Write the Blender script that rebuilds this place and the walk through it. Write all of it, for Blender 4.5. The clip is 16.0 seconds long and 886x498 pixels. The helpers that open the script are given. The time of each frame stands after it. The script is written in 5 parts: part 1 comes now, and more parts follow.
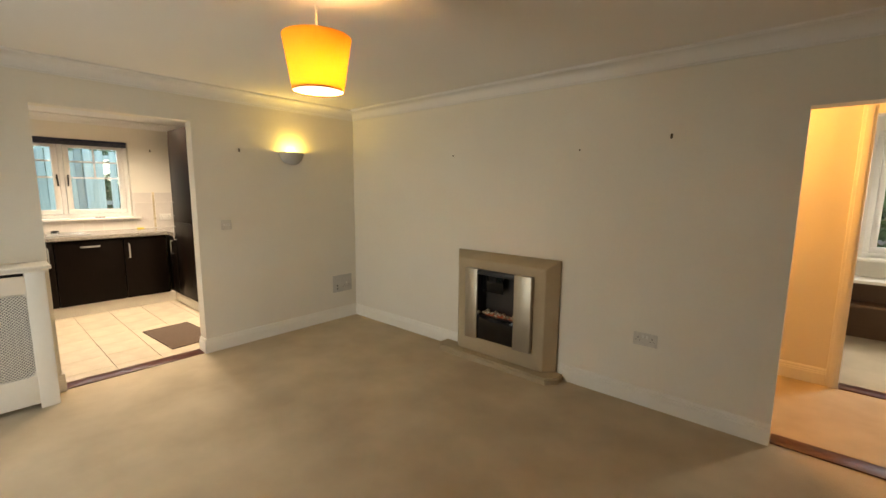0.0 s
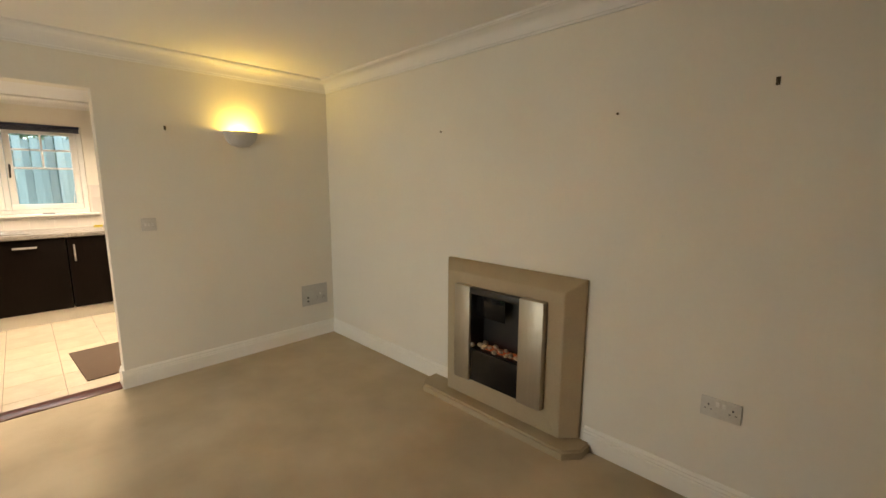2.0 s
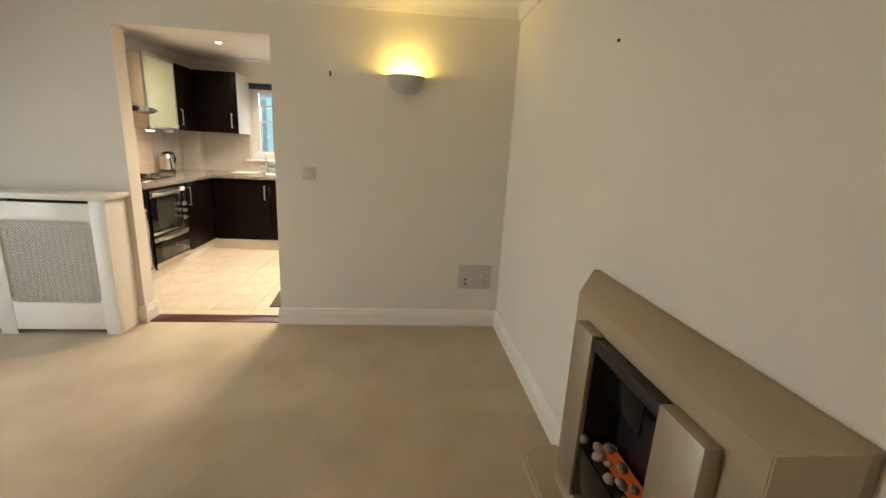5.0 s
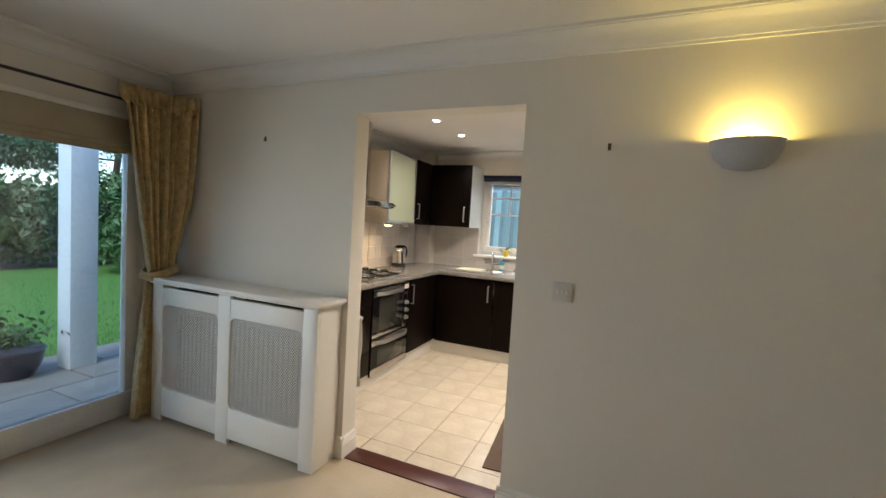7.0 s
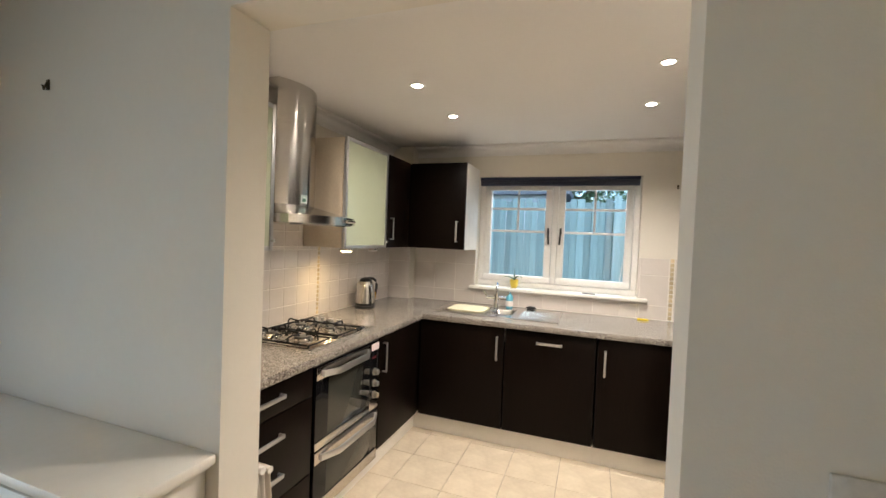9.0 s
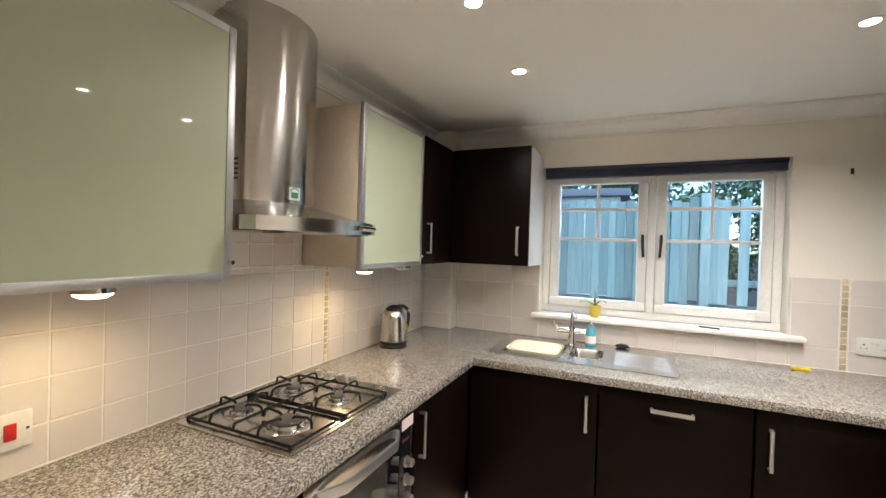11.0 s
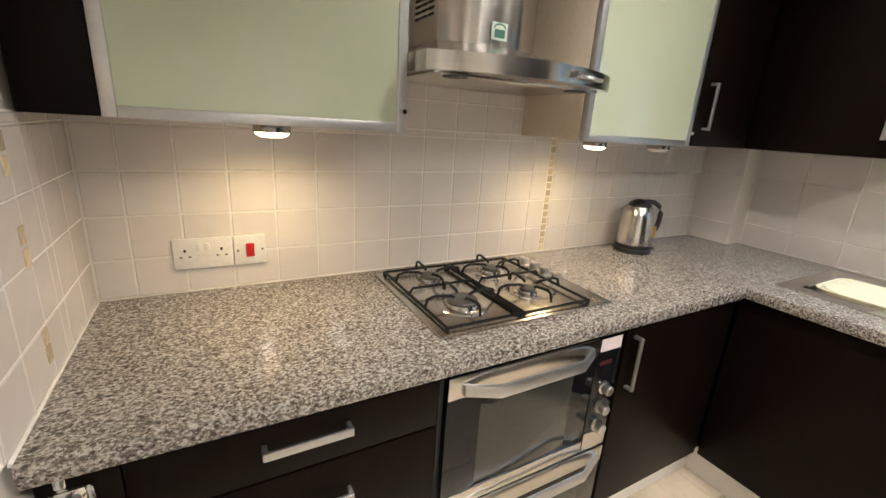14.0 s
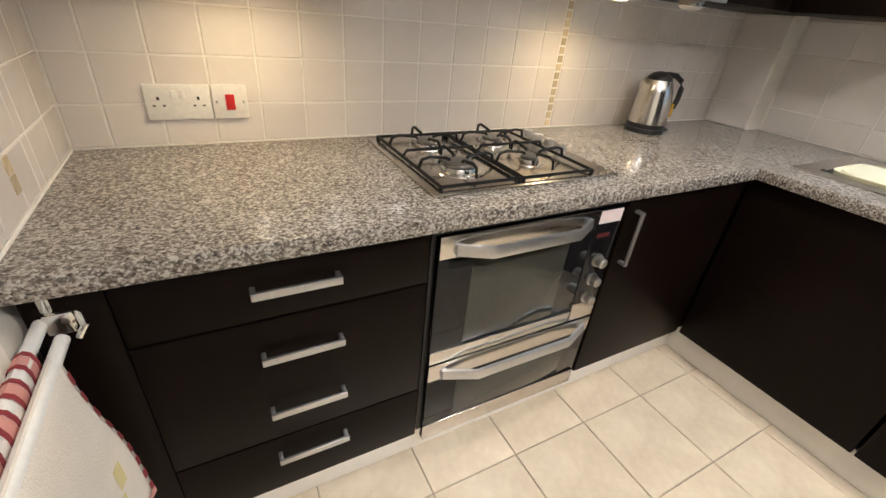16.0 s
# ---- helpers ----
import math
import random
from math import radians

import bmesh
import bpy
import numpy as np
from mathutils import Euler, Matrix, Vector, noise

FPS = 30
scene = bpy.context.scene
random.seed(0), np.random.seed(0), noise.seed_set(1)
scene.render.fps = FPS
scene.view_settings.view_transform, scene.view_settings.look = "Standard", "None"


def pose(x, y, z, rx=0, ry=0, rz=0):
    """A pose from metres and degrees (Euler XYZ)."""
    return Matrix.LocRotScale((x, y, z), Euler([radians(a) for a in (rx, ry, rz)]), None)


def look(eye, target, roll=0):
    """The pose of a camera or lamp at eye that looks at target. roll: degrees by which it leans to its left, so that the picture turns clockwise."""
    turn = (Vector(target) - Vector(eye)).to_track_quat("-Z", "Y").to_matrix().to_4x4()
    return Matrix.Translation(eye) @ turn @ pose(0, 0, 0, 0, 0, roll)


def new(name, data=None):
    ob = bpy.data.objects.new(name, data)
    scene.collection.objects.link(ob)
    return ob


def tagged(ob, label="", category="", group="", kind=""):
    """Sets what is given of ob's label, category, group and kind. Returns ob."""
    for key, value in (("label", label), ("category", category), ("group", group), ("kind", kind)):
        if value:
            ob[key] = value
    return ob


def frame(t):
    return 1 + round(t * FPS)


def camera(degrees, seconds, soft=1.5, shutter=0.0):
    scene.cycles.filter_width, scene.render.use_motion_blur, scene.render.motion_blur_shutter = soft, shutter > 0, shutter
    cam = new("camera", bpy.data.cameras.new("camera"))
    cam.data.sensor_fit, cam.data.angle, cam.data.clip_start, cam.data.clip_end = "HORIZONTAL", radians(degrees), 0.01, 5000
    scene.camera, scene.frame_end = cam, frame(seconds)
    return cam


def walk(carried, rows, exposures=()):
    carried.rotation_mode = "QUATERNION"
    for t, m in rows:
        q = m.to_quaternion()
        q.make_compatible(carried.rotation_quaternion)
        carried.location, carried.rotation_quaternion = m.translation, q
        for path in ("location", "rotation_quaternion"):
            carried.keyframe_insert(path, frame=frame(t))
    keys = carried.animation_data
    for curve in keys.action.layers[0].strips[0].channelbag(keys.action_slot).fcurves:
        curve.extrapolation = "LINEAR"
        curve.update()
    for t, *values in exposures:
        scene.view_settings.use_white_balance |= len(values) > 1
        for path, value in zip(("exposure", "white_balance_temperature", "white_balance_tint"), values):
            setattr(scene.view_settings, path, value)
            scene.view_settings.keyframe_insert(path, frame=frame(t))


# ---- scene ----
cam = camera(93.4, 16.0)
PATH = [
    (0, (-0.3, 0.712, 1.455), (-1.599, 2.206, 1.175), 0.5),
    (0.5, (-0.351, 0.87, 1.441), (-1.67, 2.351, 1.186), 0.5),
    (1, (-0.407, 1.091, 1.456), (-1.744, 2.557, 1.201), 0.4),
    (1.5, (-0.569, 1.344, 1.427), (-1.927, 2.785, 1.151), 0.2),
    (2, (-0.722, 1.634, 1.423), (-2.111, 3.037, 1.11), 0.2),
    (2.5, (-0.835, 1.987, 1.404), (-2.272, 3.327, 1.034), 0.2),
    (3, (-0.958, 2.256, 1.37), (-2.471, 3.497, 0.956), 0.5),
    (3.5, (-1.121, 2.511, 1.386), (-2.723, 3.606, 0.902), 1.1),
    (4, (-1.159, 2.725, 1.36), (-2.889, 3.578, 0.83), 1.9),
    (4.5, (-1.155, 2.904, 1.354), (-2.999, 3.46, 0.815), 2.7),
    (5, (-1.179, 2.9, 1.354), (-3.112, 3.101, 0.881), 3.0),
    (5.2, (-1.232, 2.879, 1.366), (-3.184, 2.935, 0.932), 3.2),
    (7.3, (-2.408, 2.36, 1.43), (-4.238, 1.56, 1.325), 3.4),
    (7.5, (-2.529, 2.274, 1.449), (-4.363, 1.484, 1.35), 3.3),
    (8, (-2.838, 2.12, 1.444), (-4.688, 1.364, 1.353), 2.9),
    (8.2, (-2.985, 2.07, 1.452), (-4.842, 1.332, 1.368), 2.8),
    (10.3, (-4.009, 1.575, 1.502), (-5.903, 0.933, 1.462), 1.8),
    (10.5, (-4.09, 1.531, 1.495), (-5.971, 0.851, 1.463), 1.7),
    (11, (-4.265, 1.43, 1.504), (-6.09, 0.611, 1.481), 1.7),
    (11.5, (-4.394, 1.383, 1.517), (-6.084, 0.314, 1.502), 2.1),
    (12, (-4.557, 1.412, 1.506), (-5.973, 0.0, 1.462), 3.3),
    (12.5, (-4.646, 1.436, 1.501), (-5.792, -0.199, 1.375), 3.8),
    (13, (-4.667, 1.406, 1.474), (-5.682, -0.296, 1.207), 3.7),
    (13.5, (-4.665, 1.393, 1.433), (-5.633, -0.307, 1.017), 3.4),
    (14, (-4.667, 1.391, 1.411), (-5.614, -0.276, 0.841), 3.6),
    (14.5, (-4.663, 1.393, 1.375), (-5.586, -0.234, 0.668), 4.0),
    (15, (-4.669, 1.392, 1.335), (-5.569, -0.185, 0.497), 4.5),
    (15.5, (-4.686, 1.395, 1.306), (-5.568, -0.135, 0.366), 5.2),
    (16, (-4.697, 1.395, 1.294), (-5.576, -0.099, 0.296), 5.7),
]
EXPOSURES = [(0, 1.64, 8500, 13), (3.5, 1.74, 8400, 13), (5.2, 1.76, 7500, 12), (7.3, 1.2, 6500, 11), (8.2, 1.36, 6700, 12), (10.3, 1.40, 6150, 10), (13, 1.46, 6100, 10), (16, 1.40, 5950, 10)]
walk(cam, [(t, look(eye, target, roll)) for t, eye, target, roll in PATH], EXPOSURES)

# ---- world, sun and large lights ----
world = bpy.data.worlds.new("world")
scene.world = world
world.use_nodes = True
wn = world.node_tree
sky = wn.nodes.new("ShaderNodeTexSky")
sky.sky_type, sky.sun_disc = "NISHITA", False
sky.sun_elevation, sky.sun_rotation = radians(55), radians(76)
sky.air_density, sky.dust_density, sky.ozone_density = 1.0, 0.6, 3.5
wn.links.new(sky.outputs[0], wn.nodes["Background"].inputs[0])
wn.nodes["Background"].inputs[1].default_value = 0.15
sun = new("sun", bpy.data.lights.new("sun", "SUN"))
sun.data.energy, sun.data.angle, sun.data.color = 0.9, radians(20), (1.0, 0.98, 0.95)
sun.matrix_world = look((0, 0, 9), (-6.0, -1.5, 0))


def lamp(name, kind, where, energy, colour, size=0.05, target=None, spot=None, blend=0.6):
    data = bpy.data.lights.new(name, kind)
    data.energy, data.color = energy, colour
    if kind == "AREA":
        data.shape, data.size = "DISK", size
    else:
        data.shadow_soft_size = size
    if spot:
        data.spot_size, data.spot_blend = radians(spot), blend
    ob = new(name, data)
    ob.matrix_world = look(where, target) if target else pose(*where)
    return ob


WARM, YELLOW, SPOTCOL = (1.0, 0.62, 0.30), (1.0, 0.75, 0.17), (1.0, 0.91, 0.80)
lamp("pendant_light", "POINT", (-1.764, 1.658, 1.89), 13.5, WARM, 0.03)
lamp("wall_light", "POINT", (-4.14, 2.90, 1.785), 2.0, YELLOW, 0.03)
lamp("hall_light", "POINT", (-0.75, 4.35, 2.1), 8, (1.0, 0.50, 0.13), 0.08)
for sx, sy, watts in ((-6.138, 0.943, 9), (-5.555, 0.934, 14), (-6.145, 2.146, 30), (-5.55, 2.146, 34), (-4.98, 2.18, 28)):
    lamp("spot_light", "SPOT", (sx, sy, 2.28), watts, SPOTCOL, 0.04, (sx, sy, 0), 150, 0.9)
for px in (-4.80, -5.85):
    lamp("puck_light", "SPOT", (px, 0.31, 1.352), 2.5, (1.0, 0.72, 0.36), 0.025, (px, 0.20, 0), 160, 0.9)

daylight = bpy.data.lights.new("patio_daylight", "AREA")
daylight.shape, daylight.size, daylight.size_y, daylight.energy, daylight.color = "RECTANGLE", 0.68, 1.75, 5.6, (0.84, 0.93, 1.0)
daylight.spread = radians(140)
new("patio_daylight", daylight).matrix_world = look((-2.62, -0.53, 1.05), (-3.1, 3.2, 0.15))

bedlight = bpy.data.lights.new("bedroom_daylight", "AREA")
bedlight.shape, bedlight.size, bedlight.size_y, bedlight.energy, bedlight.color = "RECTANGLE", 0.5, 1.1, 12.0, (0.84, 0.93, 1.0)
new("bedroom_daylight", bedlight).matrix_world = look((1.2, 6.60, 1.45), (0.6, 5, 0.4))

# sky light falling in over the head of the kitchen window
kitchen_sky = bpy.data.lights.new("kitchen_daylight", "AREA")
kitchen_sky.shape, kitchen_sky.size, kitchen_sky.size_y, kitchen_sky.energy, kitchen_sky.color = "RECTANGLE", 1.6, 0.9, 26.0, (0.80, 0.91, 1.0)
new("kitchen_daylight", kitchen_sky).matrix_world = look((-7.95, 1.55, 2.75), (-5.9, 1.55, 0.9))

# ---- materials ----
def mat(name, base, rough=0.6, metal=0.0, dark=None, scale=8.0, fine=90.0, amount=0.5, bump=0.0, bump_scale=None, per_piece=0.0, coat=0.0, stretch=None):
    """Base colour varied at two scales, with fine relief."""
    m = bpy.data.materials.new(name)
    m.use_nodes = True
    nt = m.node_tree
    p = nt.nodes["Principled BSDF"]
    p.inputs["Roughness"].default_value, p.inputs["Metallic"].default_value = rough, metal
    p.inputs["Coat Weight"].default_value = coat
    p.inputs["Coat Roughness"].default_value = 0.02
    tc = nt.nodes.new("ShaderNodeTexCoord")
    vec = tc.outputs["Object"]
    if stretch:
        mp = nt.nodes.new("ShaderNodeMapping")
        mp.inputs["Scale"].default_value = stretch
        nt.links.new(vec, mp.inputs[0])
        vec = mp.outputs[0]
    dark = dark or tuple(c * 0.86 for c in base)
    n1, n2 = nt.nodes.new("ShaderNodeTexNoise"), nt.nodes.new("ShaderNodeTexNoise")
    n1.inputs["Scale"].default_value, n2.inputs["Scale"].default_value = scale, fine
    n1.inputs["Detail"].default_value, n2.inputs["Detail"].default_value = 4, 3
    for n in (n1, n2):
        nt.links.new(vec, n.inputs["Vector"])
    mix = nt.nodes.new("ShaderNodeMix")
    mix.data_type = "FLOAT"
    mix.inputs[0].default_value = amount
    nt.links.new(n1.outputs[0], mix.inputs[2])
    nt.links.new(n2.outputs[0], mix.inputs[3])
    ramp = nt.nodes.new("ShaderNodeValToRGB")
    ramp.color_ramp.elements[0].position, ramp.color_ramp.elements[1].position = 0.32, 0.66
    ramp.color_ramp.elements[0].color, ramp.color_ramp.elements[1].color = (*dark, 1), (*base, 1)
    nt.links.new(mix.outputs[0], ramp.inputs[0])
    out = ramp.outputs[0]
    if per_piece:
        info = nt.nodes.new("ShaderNodeObjectInfo")
        mr = nt.nodes.new("ShaderNodeMapRange")
        mr.inputs["To Min"].default_value, mr.inputs["To Max"].default_value = 1 - per_piece, 1 + per_piece
        nt.links.new(info.outputs["Random"], mr.inputs["Value"])
        hsv = nt.nodes.new("ShaderNodeHueSaturation")
        nt.links.new(mr.outputs[0], hsv.inputs["Value"])
        nt.links.new(out, hsv.inputs["Color"])
        out = hsv.outputs[0]
    nt.links.new(out, p.inputs["Base Color"])
    if bump:
        b = nt.nodes.new("ShaderNodeBump")
        b.inputs["Strength"].default_value, b.inputs["Distance"].default_value = bump, 0.004
        n3 = n2
        if bump_scale:
            n3 = nt.nodes.new("ShaderNodeTexNoise")
            n3.inputs["Scale"].default_value, n3.inputs["Detail"].default_value = bump_scale, 3
            nt.links.new(vec, n3.inputs["Vector"])
        nt.links.new(n3.outputs[0], b.inputs["Height"])
        nt.links.new(b.outputs[0], p.inputs["Normal"])
    return m


def glow(name, colour, strength):
    m = bpy.data.materials.new(name)
    m.use_nodes = True
    p = m.node_tree.nodes["Principled BSDF"]
    p.inputs["Base Color"].default_value = (*colour, 1)
    p.inputs["Emission Color"].default_value, p.inputs["Emission Strength"].default_value = (*colour, 1), strength
    return m


def glass_mat(name, tint, rough=0.0):
    m = bpy.data.materials.new(name)
    m.use_nodes = True
    p = m.node_tree.nodes["Principled BSDF"]
    p.inputs["Base Color"].default_value = (*tint, 1)
    p.inputs["Transmission Weight"].default_value, p.inputs["Roughness"].default_value, p.inputs["IOR"].default_value = 1.0, rough, 1.45
    return m


PAINT = mat("wall_paint", (0.79, 0.745, 0.665), 0.75, dark=(0.755, 0.71, 0.63), scale=1.6, fine=60, amount=0.3, bump=0.12, bump_scale=220)
CEIL = mat("ceiling_paint", (0.82, 0.80, 0.78), 0.9, dark=(0.79, 0.77, 0.75), scale=1.2, fine=50, amount=0.3, bump=0.08, bump_scale=150)
GLOSSWHITE = mat("white_gloss_paint", (0.86, 0.83, 0.77), 0.35, dark=(0.82, 0.79, 0.73), scale=4, fine=40, amount=0.4, bump=0.04)
CARPET = mat("carpet", (0.62, 0.51, 0.37), 0.95, dark=(0.45, 0.36, 0.25), scale=2.6, fine=260, amount=0.28, bump=0.9, bump_scale=420)
STRIP = mat("threshold_wood", (0.11, 0.035, 0.025), 0.3, dark=(0.07, 0.022, 0.016), scale=6, fine=80, stretch=(1, 8, 1))
FLOORTILE = mat("floor_tile", (0.72, 0.62, 0.48), 0.28, dark=(0.58, 0.48, 0.36), scale=6, fine=40, amount=0.35, bump=0.05, per_piece=0.05)
GROUT = mat("grout", (0.42, 0.34, 0.26), 0.9, scale=10, bump=0.2)
WALLTILE = mat("wall_tile", (0.68, 0.63, 0.59), 0.10, dark=(0.65, 0.60, 0.56), scale=5, fine=30, amount=0.3, bump=0.10, bump_scale=14, per_piece=0.03)
WALLGROUT = mat("wall_grout", (0.80, 0.76, 0.70), 0.8, scale=12)
MOSAIC = mat("mosaic_stone", (0.66, 0.55, 0.37), 0.25, dark=(0.52, 0.42, 0.27), scale=30, per_piece=0.3)
WENGE = mat("dark_wenge", (0.0065, 0.0035, 0.0024), 0.38, dark=(0.004, 0.0022, 0.0015), scale=5, fine=60, stretch=(1, 1, 0.15), amount=0.6, bump=0.03)
CREAM = mat("cream_carcass", (0.62, 0.53, 0.41), 0.45, scale=4)
STEEL = mat("brushed_steel", (0.62, 0.60, 0.57), 0.20, 1.0, dark=(0.52, 0.50, 0.47), scale=4, fine=120, amount=0.6, stretch=(1, 1, 12), bump=0.02)
STEELPLATE = mat("steel_plate", (0.62, 0.59, 0.55), 0.24, 1.0, dark=(0.55, 0.52, 0.48), scale=5, fine=130, amount=0.6, stretch=(14, 1, 1), bump=0.02)
CHROME = mat("chrome", (0.80, 0.79, 0.77), 0.08, 1.0, scale=4)
KNOB = mat("satin_knob", (0.55, 0.53, 0.50), 0.30, 1.0, scale=8)
ALU = mat("satin_aluminium", (0.58, 0.58, 0.58), 0.42, 1.0, scale=8)
GREENGLASS = mat("green_frosted_glass", (0.46, 0.50, 0.36), 0.45, dark=(0.43, 0.47, 0.335), scale=1.5, fine=12, amount=0.2, coat=1.0)
IRON = mat("cast_iron", (0.006, 0.0055, 0.0055), 0.5, scale=30, bump=0.1)
BLACKGLASS = mat("black_glass", (0.008, 0.008, 0.009), 0.06, scale=3)
OVENGLASS = mat("oven_window", (0.045, 0.045, 0.038), 0.07, dark=(0.036, 0.036, 0.03), scale=3)
BLACK = mat("black_plastic", (0.015, 0.015, 0.016), 0.4, scale=20)
PLASTIC = mat("white_plastic", (0.78, 0.76, 0.72), 0.35, scale=10)
RED = mat("red_plastic", (0.55, 0.02, 0.02), 0.3, scale=10)
STONE = mat("fire_stone", (0.45, 0.36, 0.24), 0.7, dark=(0.40, 0.315, 0.21), scale=5, fine=140, bump=0.12)
PEBBLE = mat("pebble", (0.52, 0.42, 0.32), 0.6, dark=(0.32, 0.25, 0.19), scale=25, fine=120, bump=0.2, per_piece=0.2)
EMBER = glow("ember", (0.20, 0.04, 0.01), 0.2)
FIRESTEEL = mat("dull_brushed_steel", (0.50, 0.45, 0.37), 0.42, 0.85, dark=(0.44, 0.39, 0.32), scale=5, fine=130, amount=0.6, stretch=(14, 1, 1), bump=0.02)
SATIN = mat("satin_plate", (0.66, 0.63, 0.58), 0.4, 0.0, scale=20)
BULB = glow("bulb", (1.0, 0.86, 0.60), 6.0)
SPOTGLOW = glow("spot_glow", (1.0, 0.93, 0.82), 30.0)
PUCKGLOW = glow("puck_glow", (1.0, 0.80, 0.48), 3.0)
PLASTER = mat("lamp_plaster", (0.55, 0.53, 0.52), 0.85, scale=10, bump=0.1)
BRASS = mat("old_brass", (0.10, 0.075, 0.04), 0.4, 0.7, scale=20)
UPVC = mat("white_frame", (0.82, 0.80, 0.77), 0.3, scale=5)
NAVY = mat("navy_blind", (0.025, 0.032, 0.07), 0.4, scale=10)
PANE = glass_mat("window_glass", (0.84, 0.96, 1.0))
BLINDFAB = mat("roman_fabric", (0.42, 0.36, 0.25), 0.9, dark=(0.36, 0.30, 0.20), scale=6, fine=200, bump=0.3)
DAMASK = mat("damask_curtain", (0.66, 0.51, 0.27), 0.6, dark=(0.38, 0.27, 0.11), scale=24, fine=55, amount=0.4, bump=0.25)
TOWEL = mat("white_towel", (0.80, 0.76, 0.70), 0.95, scale=10, fine=300, bump=0.5)
TOWELRED = mat("red_check", (0.26, 0.035, 0.04), 0.95, scale=10, fine=300, bump=0.5)
TOWELPINK = mat("pink_check", (0.62, 0.30, 0.26), 0.95, scale=10, fine=300, bump=0.5)
MATBROWN = mat("brown_mat", (0.13, 0.085, 0.06), 0.95, scale=20, fine=300, bump=0.8)
BOWLCREAM = mat("cream_bowl", (0.80, 0.74, 0.52), 0.4, scale=8)
YELLOWPOT = mat("yellow_pot", (0.62, 0.46, 0.05), 0.35, scale=8)
LEAF = mat("leaf", (0.05, 0.12, 0.03), 0.5, dark=(0.025, 0.07, 0.015), scale=14, fine=70)
GRASS = mat("lawn_grass", (0.10, 0.24, 0.035), 0.9, dark=(0.06, 0.16, 0.02), scale=3, fine=160, amount=0.5, bump=0.8)
SOIL = mat("soil", (0.06, 0.045, 0.03), 0.95, scale=10, fine=90, bump=0.5)
SLAB = mat("paving_slab", (0.26, 0.25, 0.23), 0.6, dark=(0.17, 0.165, 0.155), scale=5, fine=60, bump=0.25, per_piece=0.12)
FENCEWOOD = mat("fence_wood", (0.36, 0.50, 0.49), 0.85, dark=(0.22, 0.32, 0.31), scale=4, fine=40, amount=0.5, stretch=(6, 6, 0.6), bump=0.3, per_piece=0.32)
BARK = mat("bark", (0.09, 0.065, 0.045), 0.95, scale=12, fine=70, bump=0.8)
POST = mat("post_paint", (0.80, 0.82, 0.83), 0.5, scale=3, fine=40)
POTGLAZE = mat("pot_glaze", (0.03, 0.03, 0.05), 0.3, scale=6)
SOAP = mat("soap_blue", (0.12, 0.42, 0.55), 0.15, scale=8)
SPONGE = mat("yellow_sponge", (0.75, 0.55, 0.03), 0.9, scale=30, bump=0.4)
TAG = mat("tag_paper", (0.62, 0.70, 0.62), 0.5, scale=20)
TAGGREEN = mat("tag_green", (0.05, 0.15, 0.10), 0.5, scale=20)
PINKLABEL = mat("pale_label", (0.78, 0.66, 0.66), 0.5, scale=20)
ROOFTILE = mat("far_roof", (0.20, 0.22, 0.26), 0.8, scale=3)


def shade_mat(name, tint):
    m = bpy.data.materials.new(name)
    m.use_nodes = True
    nt = m.node_tree
    nt.nodes.remove(nt.nodes["Principled BSDF"])
    d, t, mix = nt.nodes.new("ShaderNodeBsdfDiffuse"), nt.nodes.new("ShaderNodeBsdfTranslucent"), nt.nodes.new("ShaderNodeMixShader")
    weave = nt.nodes.new("ShaderNodeTexNoise")
    weave.inputs["Scale"].default_value = 300
    ramp = nt.nodes.new("ShaderNodeValToRGB")
    ramp.color_ramp.elements[0].color, ramp.color_ramp.elements[1].color = (*[c * 0.9 for c in tint], 1), (*tint, 1)
    nt.links.new(weave.outputs[0], ramp.inputs[0])
    nt.links.new(ramp.outputs[0], d.inputs[0])
    nt.links.new(ramp.outputs[0], t.inputs[0])
    mix.inputs[0].default_value = 0.20
    nt.links.new(d.outputs[0], mix.inputs[1])
    nt.links.new(t.outputs[0], mix.inputs[2])
    nt.links.new(mix.outputs[0], nt.nodes["Material Output"].inputs[0])
    return m


SHADE = shade_mat("orange_shade", (0.82, 0.43, 0.10))
SHADELINING = shade_mat("shade_lining", (0.85, 0.78, 0.62))


